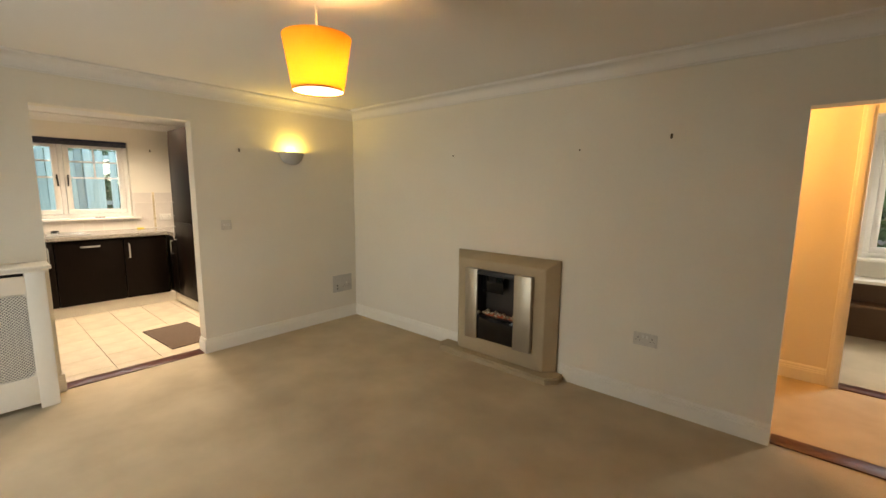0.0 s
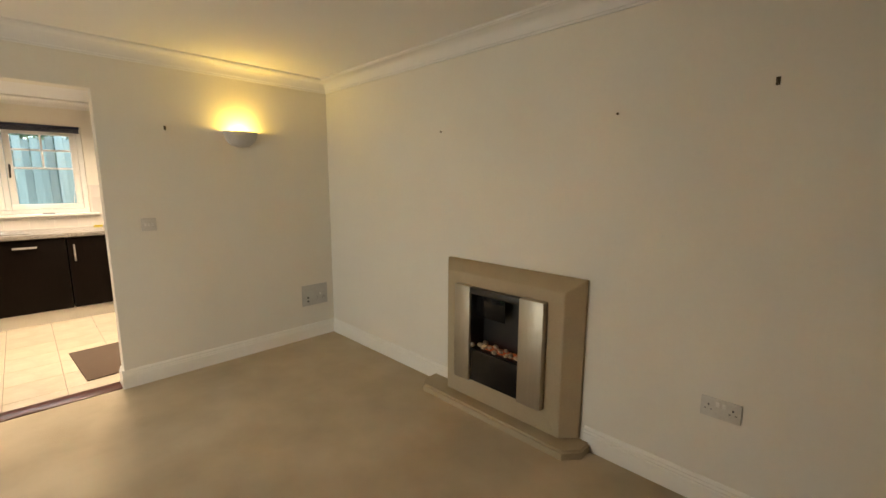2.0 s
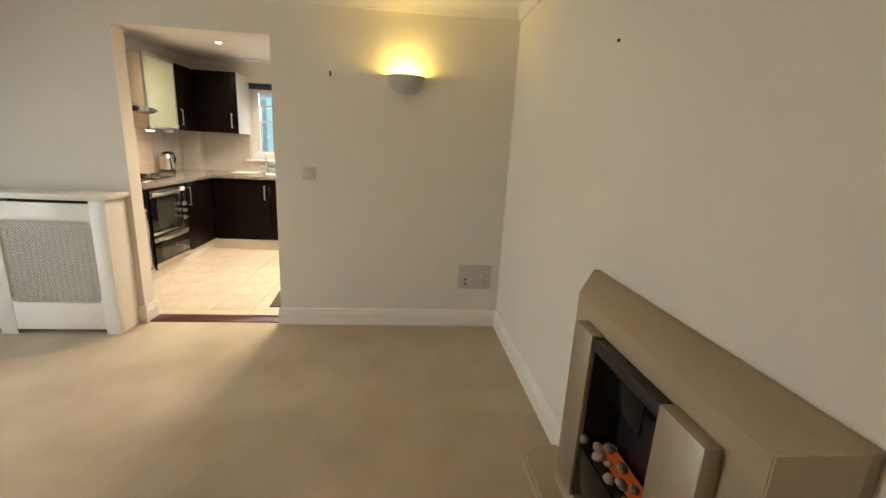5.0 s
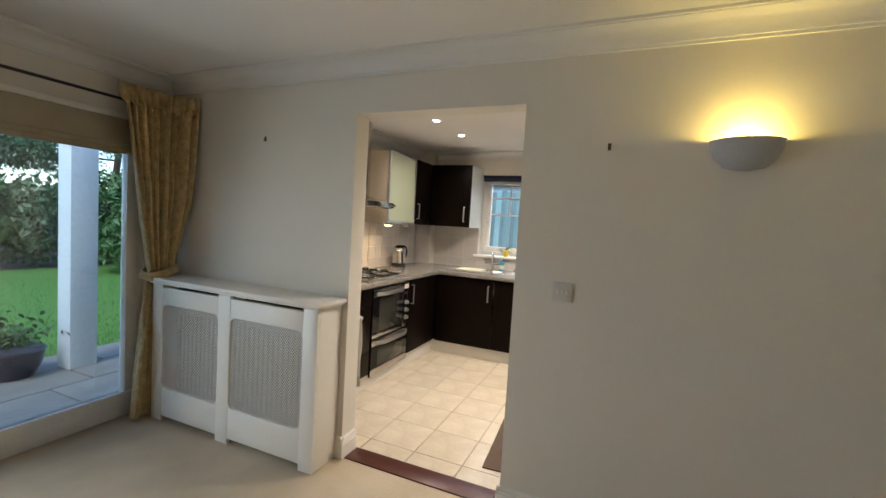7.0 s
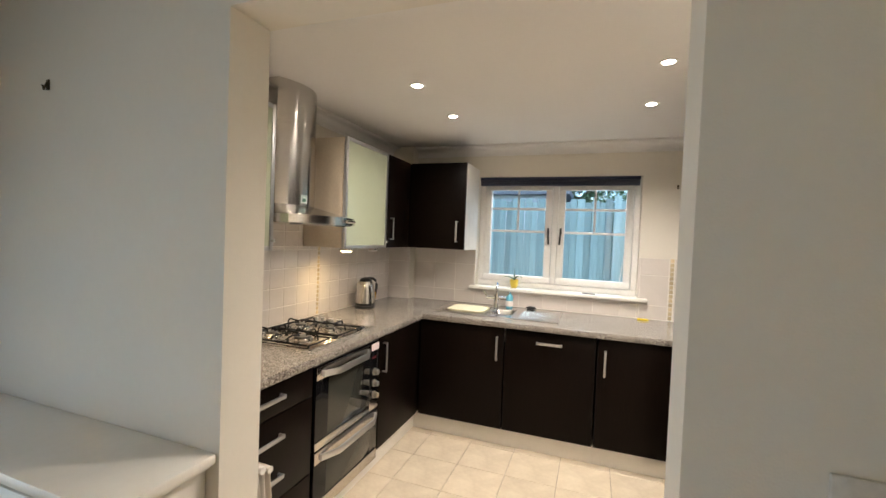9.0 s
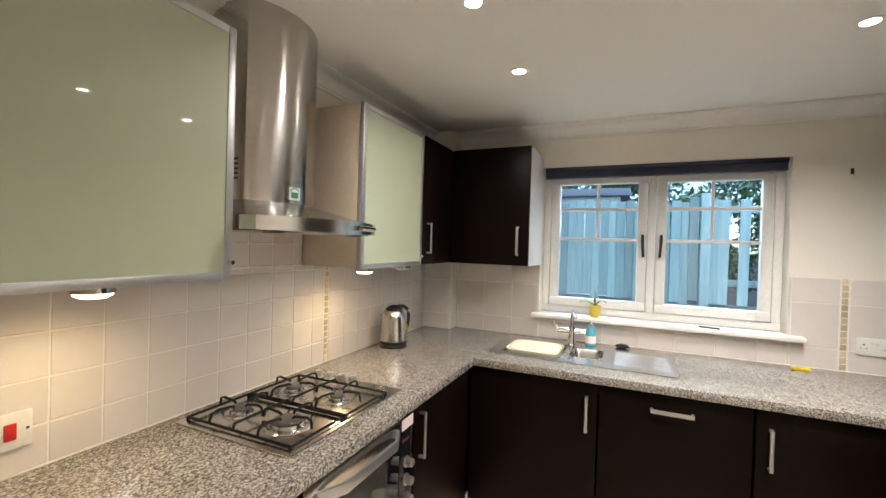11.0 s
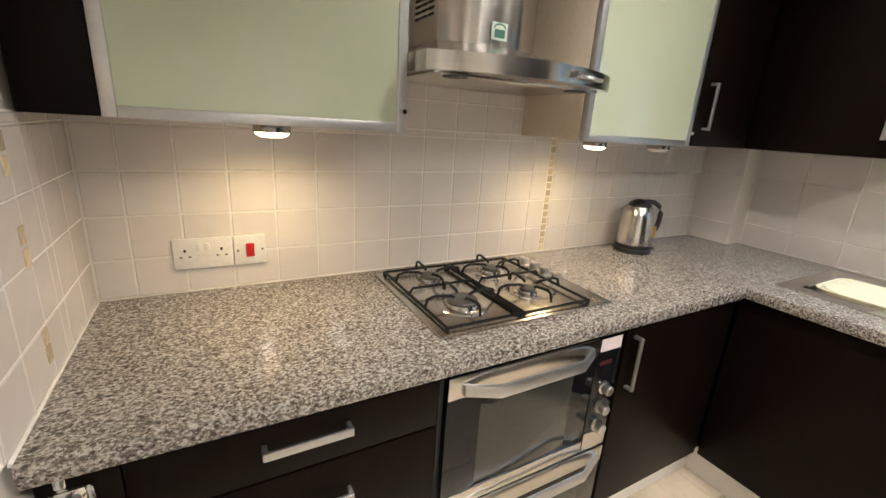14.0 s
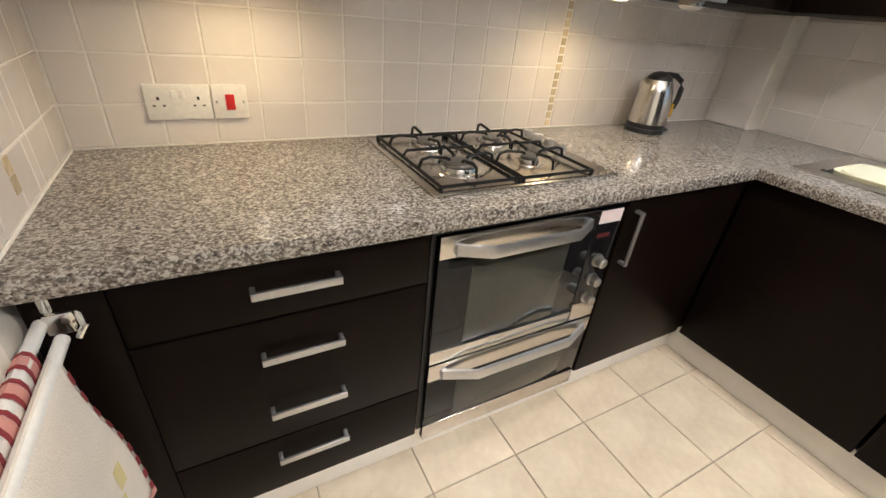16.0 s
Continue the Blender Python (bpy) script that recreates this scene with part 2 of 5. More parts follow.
def granite():
    m = mat("speckled_granite_laminate", (0.5, 0.47, 0.43), 0.2)
    nt = m.node_tree
    p = nt.nodes["Principled BSDF"]
    tc = nt.nodes.new("ShaderNodeTexCoord")
    mp = nt.nodes.new("ShaderNodeMapping")
    mp.inputs["Scale"].default_value = (0.9, 1.05, 1)
    nt.links.new(tc.outputs["Object"], mp.inputs[0])
    v, n, n2 = nt.nodes.new("ShaderNodeTexVoronoi"), nt.nodes.new("ShaderNodeTexNoise"), nt.nodes.new("ShaderNodeTexNoise")
    v.inputs["Scale"].default_value, n.inputs["Scale"].default_value, n2.inputs["Scale"].default_value = 275, 132, 9
    n.inputs["Detail"].default_value = 5
    for k in (v, n, n2):
        nt.links.new(mp.outputs[0], k.inputs["Vector"])
    sep = nt.nodes.new("ShaderNodeSeparateColor")
    nt.links.new(v.outputs["Color"], sep.inputs[0])
    a = nt.nodes.new("ShaderNodeMath")
    a.operation = "MULTIPLY_ADD"
    a.inputs[1].default_value = 0.46
    nt.links.new(sep.outputs[0], a.inputs[0])
    nt.links.new(n.outputs[0], a.inputs[2])
    b = nt.nodes.new("ShaderNodeMath")
    b.operation = "MULTIPLY_ADD"
    b.inputs[1].default_value = 0.12
    nt.links.new(n2.outputs[0], b.inputs[0])
    nt.links.new(a.outputs[0], b.inputs[2])
    r = nt.nodes.new("ShaderNodeValToRGB")
    e = r.color_ramp.elements
    e[0].position, e[0].color = 0.46, (0.045, 0.038, 0.032, 1)
    e[1].position, e[1].color = 1.0, (0.44, 0.41, 0.37, 1)
    k = e.new(0.64)
    k.color = (0.12, 0.104, 0.089, 1)
    k = e.new(0.78)
    k.color = (0.205, 0.182, 0.158, 1)
    k = e.new(0.90)
    k.color = (0.32, 0.288, 0.252, 1)
    p.inputs["Roughness"].default_value = 0.13
    nt.links.new(b.outputs[0], r.inputs[0])
    nt.links.new(r.outputs[0], p.inputs["Base Color"])
    return m


GRANITE = granite()


def streaked(name, base, rough):
    """Steel brushed round the flue, which draws highlights out upright."""
    m = mat(name, base, rough, 1.0, dark=tuple(c * 0.88 for c in base), scale=4, fine=120, amount=0.6, stretch=(1, 1, 12), bump=0.01)
    nt = m.node_tree
    p = nt.nodes["Principled BSDF"]
    tangent = nt.nodes.new("ShaderNodeTangent")
    tangent.direction_type, tangent.axis = "RADIAL", "Z"
    nt.links.new(tangent.outputs[0], p.inputs["Tangent"])
    p.inputs["Anisotropic"].default_value, p.inputs["Anisotropic Rotation"].default_value = 0.8, 0.25
    return m


HOODSTEEL = streaked("flue_steel", (0.58, 0.55, 0.51), 0.20)
IRON.node_tree.nodes["Principled BSDF"].inputs["Specular IOR Level"].default_value = 0.25
WENGE.node_tree.nodes["Principled BSDF"].inputs["Specular IOR Level"].default_value = 0.085
BLACKGLASS.node_tree.nodes["Principled BSDF"].inputs["Specular IOR Level"].default_value = 0.3
OVENGLASS.node_tree.nodes["Principled BSDF"].inputs["Specular IOR Level"].default_value = 0.4


# ---- building helpers ----
def box(bm, x0, x1, y0, y1, z0, z1, bevel=0.0, seg=2):
    made = bmesh.ops.create_cube(bm, size=1)["verts"]
    for v in made:
        v.co = ((x0 + x1) / 2 + v.co.x * abs(x1 - x0), (y0 + y1) / 2 + v.co.y * abs(y1 - y0), (z0 + z1) / 2 + v.co.z * abs(z1 - z0))
    if bevel:
        edges = list({e for v in made for e in v.link_edges})
        bmesh.ops.bevel(bm, geom=edges, offset=bevel, segments=seg, affect="EDGES", profile=0.5)
    return bm


def lathe(bm, profile, cx, cy, cz, seg=24, a0=0.0, a1=360.0, cap=False):
    """Turn (radius, height) pairs round the upright axis through cx, cy."""
    full = abs(a1 - a0) >= 360
    n = seg if full else seg + 1
    rings = []
    for r, z in profile:
        rings.append([bm.verts.new((cx + r * math.cos(radians(a0 + (a1 - a0) * i / seg)), cy + r * math.sin(radians(a0 + (a1 - a0) * i / seg)), cz + z)) for i in range(n)])
    for lo, hi in zip(rings, rings[1:]):
        for i in range(seg):
            j = (i + 1) % n
            bm.faces.new((lo[i], lo[j], hi[j], hi[i]))
    if cap:
        bm.faces.new(rings[0][::-1])
        bm.faces.new(rings[-1])
    return bm


def tube(bm, pts, r, seg=8, flat=1.0):
    """A round bar through points, with closed ends; flat squashes it upright."""
    pts = [Vector(p) for p in pts]
    rings = []
    for i, p in enumerate(pts):
        d = (pts[min(i + 1, len(pts) - 1)] - pts[max(i - 1, 0)]).normalized()
        up = Vector((0, 0, 1)) if abs(d.z) < 0.95 else Vector((1, 0, 0))
        s = d.cross(up).normalized()
        u = s.cross(d)
        rings.append([bm.verts.new(p + r * (math.cos(2 * math.pi * k / seg) * s + flat * math.sin(2 * math.pi * k / seg) * u)) for k in range(seg)])
    for a, b in zip(rings, rings[1:]):
        for k in range(seg):
            bm.faces.new((a[k], a[(k + 1) % seg], b[(k + 1) % seg], b[k]))
    bm.faces.new(rings[0][::-1])
    bm.faces.new(rings[-1])
    return bm


def prism(bm, outline, z0, z1, inset_top=0.0):
    """An upright block over an outline of (x, y)."""
    cx, cy = sum(p[0] for p in outline) / len(outline), sum(p[1] for p in outline) / len(outline)
    lo = [bm.verts.new((x, y, z0)) for x, y in outline]
    hi = [bm.verts.new((x + (cx - x) * inset_top, y + (cy - y) * inset_top, z1)) for x, y in outline]
    n = len(lo)
    for i in range(n):
        bm.faces.new((lo[i], lo[(i + 1) % n], hi[(i + 1) % n], hi[i]))
    bm.faces.new(lo[::-1])
    bm.faces.new(hi)
    return bm


def finish(name, bm, material, at, smooth):
    bmesh.ops.recalc_face_normals(bm, faces=bm.faces)
    bm.transform(Matrix.Translation(-Vector(at)))
    me = bpy.data.meshes.new(name)
    bm.to_mesh(me)
    bm.free()
    me.materials.append(material)
    if smooth:
        me.shade_smooth()
        me.set_sharp_from_angle(angle=radians(40))
    return me


def solid(name, bm, material, at=(0, 0, 0), label="", category="", kind="", group="", smooth=True):
    ob = new(name, finish(name, bm, material, at, smooth))
    ob.location = at
    return tagged(ob, label, category, group, kind)


def thing(name, at, label, category, group=""):
    ob = new(name)
    ob.location, ob.empty_display_size = at, 0.05
    return tagged(ob, label, category, group)


def base_of(ob):
    v = Vector(ob.location)
    while ob.parent:
        ob = ob.parent
        v = v + Vector(ob.location)
    return v


def part(name, bm, material, parent, label="", smooth=True):
    ob = new(name, finish(name, bm, material, base_of(parent), smooth))
    ob.parent = parent
    return tagged(ob, label)


def B():
    return bmesh.new()


def slab(name, material, parent, x0, x1, y0, y1, z0, z1, bevel=0.002, label=""):
    return part(name, box(B(), x0, x1, y0, y1, z0, z1, bevel), material, parent, label)


def piece(name, mesh, parent, at):
    ob = new(name, mesh)
    ob.parent = parent
    ob.location = Vector(at) - base_of(parent)
    return ob


# ---- structure ----
H = 2.30


def wall(name, label, *boxes, material=PAINT):
    bm = B()
    for b in boxes:
        box(bm, *b)
    return solid(name, bm, material, (0, 0, 0), label, "wall", "structure", smooth=False)


wall_west = wall("wall_west", "cream painted wall with an open doorway to the kitchen",
                 (-4.37, -4.21, -0.65, 0.705, 0, H), (-4.335, -4.21, 0.705, 1.062, 0, H), (-4.335, -4.21, 2.02, 3.80, 0, H), (-4.335, -4.21, 1.062, 2.02, 2.0, H))
wall_north = wall("wall_north", "cream painted chimney wall with a hall doorway",
                  (-4.21, -0.34, 3.66, 3.80, 0, H), (0.50, 2.2, 3.66, 3.80, 0, H), (-0.34, 0.50, 3.66, 3.80, 1.905, H))
wall_south = wall("wall_south", "cream painted wall with a wide patio door",
                  (-4.21, -4.05, -0.65, -0.49, 0, H), (-2.2, 2.2, -0.65, -0.49, 0, H), (-4.05, -2.2, -0.65, -0.49, 1.98, H))
wall_east = wall("wall_east", "plain cream painted wall", (2.2, 2.34, -0.65, 3.80, 0, H))
wall_kitchen_south = wall("wall_kitchen_south", "cream kitchen wall behind the hob", (-7.27, -4.37, -0.10, 0.072, 0, H))
wall_kitchen_west = wall("wall_kitchen_west", "cream kitchen wall with a casement window",
                         (-7.27, -7.078, 0.072, 0.885, 0, H), (-7.27, -7.078, 2.21, 2.98, 0, H), (-7.27, -7.078, 0.885, 2.21, 0, 1.045), (-7.27, -7.078, 0.885, 2.21, 2.03, H))
wall_kitchen_north = wall("wall_kitchen_north", "plain cream kitchen wall", (-7.27, -4.37, 2.98, 3.12, 0, H))
pipe_boxing = wall("pipe_boxing", "cream boxed-in pipe in the kitchen corner", (-7.078, -6.962, 0.072, 0.292, 0.91, H))
hall_wall = wall("wall_hall", "hall wall with a bedroom doorway", (-1.3, 0.0, 4.92, 5.04, 0, H), (0.80, 2.34, 4.92, 5.04, 0, H), (0.0, 0.80, 4.92, 5.04, 2.0, H),
                 (-1.42, -1.3, 3.80, 5.04, 0, H), (1.5, 1.62, 3.80, 4.92, 0, H))
bed_wall = wall("wall_bedroom", "bedroom walls with a window", (-1.42, 0.15, 6.62, 6.76, 0, H), (1.55, 2.34, 6.62, 6.76, 0, H), (0.15, 1.55, 6.62, 6.76, 0, 0.82),
                (0.15, 1.55, 6.62, 6.76, 2.06, H), (-1.42, -1.3, 5.04, 6.62, 0, H), (2.2, 2.34, 5.04, 6.62, 0, H))
ceiling = wall("ceiling", "smooth white painted ceiling", (-7.4, 2.5, -0.8, 6.9, H, H + 0.12), material=CEIL)
floor = solid("floor", box(B(), -4.25, 2.4, -0.66, 6.76, -0.08, 0), CARPET, (0, 0, 0), "beige wall-to-wall carpet with faint foot marks", "floor", "structure")
kitchen_floor = solid("floor_kitchen", box(B(), -7.27, -4.25, -0.1, 3.12, -0.08, -0.006), GROUT, (0, 0, 0), "cream ceramic tiled kitchen floor", "floor", "structure")


def coving(name, x0, x1, y0, y1, size):
    bm = B()
    prof = [(0, -size), (0.012, -size), (0.012, -size + 0.012)]
    for k in range(7):
        a = math.pi / 2 * k / 6
        prof.append((0.016 + (size - 0.03) * (1 - math.cos(a)), -size + 0.014 + (size - 0.03) * math.sin(a)))
    prof += [(size - 0.012, -0.012), (size, -0.012), (size, 0.0)]
    rings = [[bm.verts.new(c) for c in ((x0 + d, y0 + d, H + z), (x1 - d, y0 + d, H + z), (x1 - d, y1 - d, H + z), (x0 + d, y1 - d, H + z))] for d, z in prof]
    for a, b in zip(rings, rings[1:]):
        for i in range(4):
            bm.faces.new((a[i], a[(i + 1) % 4], b[(i + 1) % 4], b[i]))
    return solid(name, bm, CEIL, (0, 0, 0), "white plaster coving", "coving", "structure")


coving("trim", -4.21, 2.2, -0.49, 3.66, 0.10)
coving("trim", -7.078, -4.335, 0.072, 2.98, 0.085)


def skirting(p0, p1, side):
    """A moulded board along a wall; side is the way into the room."""
    (xa, ya), (xb, yb) = p0, p1
    prof = [(0.0, 0.0), (0.018, 0.0), (0.018, 0.085), (0.014, 0.090), (0.016, 0.098), (0.010, 0.106), (0.012, 0.114), (0.005, 0.126), (0.0, 0.128)]
    bm = B()
    ends = [[bm.verts.new((x + side[0] * d, y + side[1] * d, z)) for d, z in prof] for x, y in ((xa, ya), (xb, yb))]
    for i in range(len(prof) - 1):
        bm.faces.new((ends[0][i], ends[1][i], ends[1][i + 1], ends[0][i + 1]))
    bm.faces.new(ends[0])
    bm.faces.new(ends[1][::-1])
    return solid("baseboard", bm, GLOSSWHITE, (0, 0, 0), "white moulded skirting board", "skirting", "structure", smooth=False)


for p0, p1, side in (((-4.21, 2.004), (-4.21, 3.66), (1, 0)), ((-4.192, 3.66), (-2.66, 3.66), (0, -1)), ((-1.64, 3.66), (-0.34, 3.66), (0, -1)),
                     ((-4.21, 1.026), (-4.21, 1.078), (1, 0)), ((-4.333, 1.062), (-4.194, 1.062), (0, 1)), ((-4.333, 2.02), (-4.194, 2.02), (0, -1)),
                     ((0.5, 3.66), (2.2, 3.66), (0, -1)), ((2.2, -0.49), (2.2, 3.66), (-1, 0)), ((-2.2, -0.49), (2.2, -0.49), (0, 1)),
                     ((-1.3, 4.92), (-0.07, 4.92), (0, -1)), ((-1.3, 6.62), (0.1, 6.62), (0, -1))):
    skirting(p0, p1, side)

solid("threshold_strip", box(B(), -4.345, -4.215, 1.081, 2.001, -0.004, 0.008, 0.003), STRIP, (0, 0, 0), "dark reddish-brown wooden door threshold", "threshold", "structure")
solid("threshold_strip", box(B(), -0.335, 0.495, 3.685, 3.815, -0.004, 0.008, 0.003), STRIP, (0, 0, 0), "dark reddish-brown wooden door threshold", "threshold", "structure")
solid("threshold_strip", box(B(), 0.005, 0.795, 4.90, 5.03, -0.004, 0.008, 0.003), STRIP, (0, 0, 0), "dark reddish-brown wooden door threshold", "threshold", "structure")

# bedroom door frame: stepped architrave and lining
bm = B()
for x0, x1 in ((-0.075, 0.0), (0.80, 0.875)):
    box(bm, x0, x1, 4.895, 4.92, 0, 2.075, 0.004)
    box(bm, x0 + 0.018, x1 - 0.018, 4.885, 4.896, 0, 2.05, 0.003)
box(bm, 0.0, 0.80, 4.895, 4.92, 2.0, 2.075, 0.004)
solid("trim_door_frame", bm, GLOSSWHITE, (0, 0, 0), "white moulded door architrave", "architrave", "structure")


def glazed(name, axis, plane, lo, hi, z0, z1, depth, frame_w, lights, bars, label, sash=0.05):
    """A window in the wall at plane; lights are spans along the wall, each with its own sash."""
    win = tagged(thing(name, ((plane, (lo + hi) / 2, z0) if axis == "x" else ((lo + hi) / 2, plane, z0)), label, "window"), kind="structure")

    def bar(nm, a0, a1, za, zb, d0, d1, material=UPVC, parent=win, bevel=0.004):
        b = (plane + d0, plane + d1, a0, a1, za, zb) if axis == "x" else (a0, a1, plane + d0, plane + d1, za, zb)
        return part(nm, box(B(), *b, bevel), material, parent)

    bar("window_frame", lo, hi, z0, z0 + frame_w, 0, depth)
    bar("window_frame", lo, hi, z1 - frame_w, z1, 0, depth)
    bar("window_frame", lo, lo + frame_w, z0 + frame_w, z1 - frame_w, 0, depth)
    bar("window_frame", hi - frame_w, hi, z0 + frame_w, z1 - frame_w, 0, depth)
    for i, (a, b) in enumerate(lights):
        if i:
            bar("mullion", lights[i - 1][1], a, z0 + frame_w, z1 - frame_w, 0, depth)
        s0, s1 = z0 + frame_w + 0.004, z1 - frame_w - 0.004
        a, b = a + 0.004, b - 0.004
        sd = depth * 0.25
        for nm, u0, u1, v0, v1 in (("sash_rail", a, b, s0, s0 + sash), ("sash_rail", a, b, s1 - sash, s1), ("sash_stile", a, a + sash, s0 + sash, s1 - sash), ("sash_stile", b - sash, b, s0 + sash, s1 - sash)):
            bar(nm, u0, u1, v0, v1, sd, depth + 0.012)
        pane = bar("pane", a + sash - 0.005, b - sash + 0.005, s0 + sash - 0.005, s1 - sash + 0.005, depth * 0.5, depth * 0.5 + 0.006, PANE, bevel=0)
        pane.visible_shadow = False
        if bars:
            vert, horiz = bars
            g0 = z0 + (z1 - z0) * vert[1]
            for f in vert[0]:
                u = a + (b - a) * f
                bar("glazing_bar", u - 0.009, u + 0.009, g0, s1 - sash, depth * 0.5 + 0.008, depth * 0.5 + 0.018, bevel=0.002)
            for z in horiz:
                bar("glazing_bar", a + sash, b - sash, z - 0.010, z + 0.010, depth * 0.5 + 0.008, depth * 0.5 + 0.021, bevel=0.002)
    return win


kwin = glazed("window_1", "x", -7.225, 0.885, 2.21, 1.07, 2.03, 0.05, 0.045, ((0.93, 1.525), (1.57, 2.165)), (((0.5,), 0.51), (1.762, 1.565)),
              "white double casement window with glazing bars", 0.055)
for y, s in ((1.497, 1), (1.600, -1)):
    part("handle", tube(tube(B(), [(-7.163, y, 1.56), (-7.145, y, 1.56)], 0.011), [(-7.142, y, 1.60), (-7.138, y, 1.56), (-7.140, y + 0.006 * s, 1.46)], 0.008), BLACK, kwin, "dark espagnolette window handle")
solid("sill", box(B(), -7.17, -7.012, 0.845, 2.28, 1.045, 1.07, 0.006), GLOSSWHITE, (0, 0, 0), "white painted window sill", "sill", "structure")
patio = glazed("window_2", "y", -0.60, -4.05, -2.2, 0.0, 1.98, 0.07, 0.04, ((-4.01, -3.125), (-3.125, -2.24)), None, "white framed sliding glass patio door", 0.07)
slab("kick_rail", UPVC, patio, -4.01, -2.24, -0.52, -0.495, 0.0, 0.16, 0.004)
bedwin = glazed("window_3", "y", 6.65, 0.15, 1.55, 0.82, 2.06, 0.06, 0.05, ((0.2, 0.83), (0.87, 1.5)), (((), 0.5), (1.72,)), "white bedroom casement window with a bar", 0.05)
solid("sill", box(B(), 0.1, 1.6, 6.50, 6.65, 0.795, 0.82, 0.006), GLOSSWHITE, (0, 0, 0), "white bedroom window sill", "sill", "structure")

# ---- living room ----
fire = thing("fireplace", (-2.15, 3.60, 0), "stone-coloured fire surround with a brushed steel electric fire", "fireplace")
bm = B()
x0, x1, zt = -2.65, -1.665, 0.93
back = [(x0, 3.658, 0.05), (x1, 3.658, 0.05), (x1, 3.658, zt), (x0, 3.658, zt)]
mid = [(x0, 3.635, 0.05), (x1, 3.635, 0.05), (x1, 3.635, zt), (x0, 3.635, zt)]
fro = [(x0 + 0.075, 3.555, 0.05), (x1 - 0.075, 3.555, 0.05), (x1 - 0.075, 3.555, zt - 0.065), (x0 + 0.075, 3.555, zt - 0.065)]
inn = [(-2.42, 3.555, 0.23), (-1.90, 3.555, 0.23), (-1.90, 3.555, 0.76), (-2.42, 3.555, 0.76)]
rings = [[bm.verts.new(p) for p in r] for r in (back, mid, fro, inn)]
for a, b in zip(rings, rings[1:]):
    for i in range(4):
        bm.faces.new((a[i], a[(i + 1) % 4], b[(i + 1) % 4], b[i]))
bmesh.ops.bevel(bm, geom=[e for e in bm.edges if e.verts[0] in rings[2] or e.verts[1] in rings[2]], offset=0.003, segments=2, affect="EDGES")
part("surround", bm, STONE, fire, "sandy stone surround with chamfered edges")
bm = prism(B(), [(-2.79, 3.655), (-2.79, 3.55), (-2.72, 3.465), (-1.67, 3.465), (-1.60, 3.55), (-1.60, 3.655)], 0.0, 0.048)
bmesh.ops.bevel(bm, geom=[e for e in bm.edges if all(v.co.z > 0.04 for v in e.verts)], offset=0.012, segments=3, affect="EDGES")
part("hearth", bm, STONE, fire, "low sandy stone hearth slab")
slab("steel_panel", FIRESTEEL, fire, -2.476, -2.352, 3.512, 3.556, 0.185, 0.797, 0.003, "brushed steel side panel")
slab("steel_panel", FIRESTEEL, fire, -1.990, -1.838, 3.512, 3.556, 0.185, 0.797, 0.003, "brushed steel side panel")
slab("top_bar", BLACK, fire, -2.352, -1.990, 3.515, 3.556, 0.755, 0.792, 0.003)
slab("lower_panel", BLACKGLASS, fire, -2.352, -1.990, 3.522, 3.56, 0.195, 0.40, 0.001, "black glass lower panel")
bm = B()
box(bm, -2.352, -1.990, 3.648, 3.654, 0.36, 0.76)
box(bm, -2.356, -2.350, 3.53, 3.648, 0.36, 0.76)
box(bm, -1.992, -1.986, 3.53, 3.648, 0.36, 0.76)
box(bm, -2.352, -1.990, 3.53, 3.648, 0.395, 0.402)
part("firebox", bm, BLACK, fire, "black recess")
slab("back_plate", BLACKGLASS, fire, -2.352, -2.13, 3.575, 3.580, 0.60, 0.755, 0.001)
part("ember_bed", box(B(), -2.30, -2.02, 3.57, 3.63, 0.402, 0.408), EMBER, fire, "glowing orange fuel bed")
rng = random.Random(4)
pebs = []
for k in range(3):
    bm = B()
    bmesh.ops.create_icosphere(bm, subdivisions=2, radius=1)
    for v in bm.verts:
        v.co *= 1 + 0.18 * noise.noise(v.co * 1.3 + Vector((k * 7, 0, 0)))
        v.co.z *= 0.72
    pebs.append(finish("pebble", bm, PEBBLE, (0, 0, 0), True))
for k in range(13):
    ob = piece("pebble", pebs[k % 3], fire, (-2.345 + 0.35 * (k + 0.5) / 13 + rng.uniform(-0.01, 0.01), 3.535 + (k % 3) * 0.026 + rng.uniform(-0.006, 0.006), 0.425 + rng.uniform(-0.004, 0.012)))
    s = rng.uniform(0.014, 0.021)
    ob.scale, ob.rotation_euler = (s * 1.2, s, s), (rng.uniform(0, 0.6), rng.uniform(0, 0.6), rng.uniform(0, 6))

# pendant
pend = thing("pendant_lamp", (-1.764, 1.658, 2.04), "lit ceiling pendant with a tapered orange fabric shade", "ceiling lamp")
cx, cy = -1.764, 1.658
part("cord", tube(B(), [(cx, cy, 2.28), (cx, cy, 1.98)], 0.004), PLASTIC, pend, "white cord")
part("ceiling_rose", lathe(B(), [(0.0, 0.0), (0.045, 0.0), (0.05, 0.012), (0.05, 0.02)], cx, cy, 2.28), PLASTIC, pend)
part("lamp_holder", lathe(B(), [(0.0, 0.05), (0.02, 0.05), (0.022, 0.0), (0.0, 0.0)], cx, cy, 1.93), PLASTIC, pend)
part("shade", lathe(B(), [(0.096, 0.0), (0.128, 0.195)], cx, cy, 1.826, 40), SHADE, pend, "orange fabric tapered shade")
part("lining", lathe(B(), [(0.094, 0.001), (0.126, 0.194)], cx, cy, 1.826, 40), SHADELINING, pend, "pale inner lining")
part("rim", lathe(B(), [(0.0945, -0.002), (0.0975, -0.002), (0.0975, 0.003), (0.0945, 0.003), (0.0945, -0.002)], cx, cy, 1.826, 40), SHADE, pend)
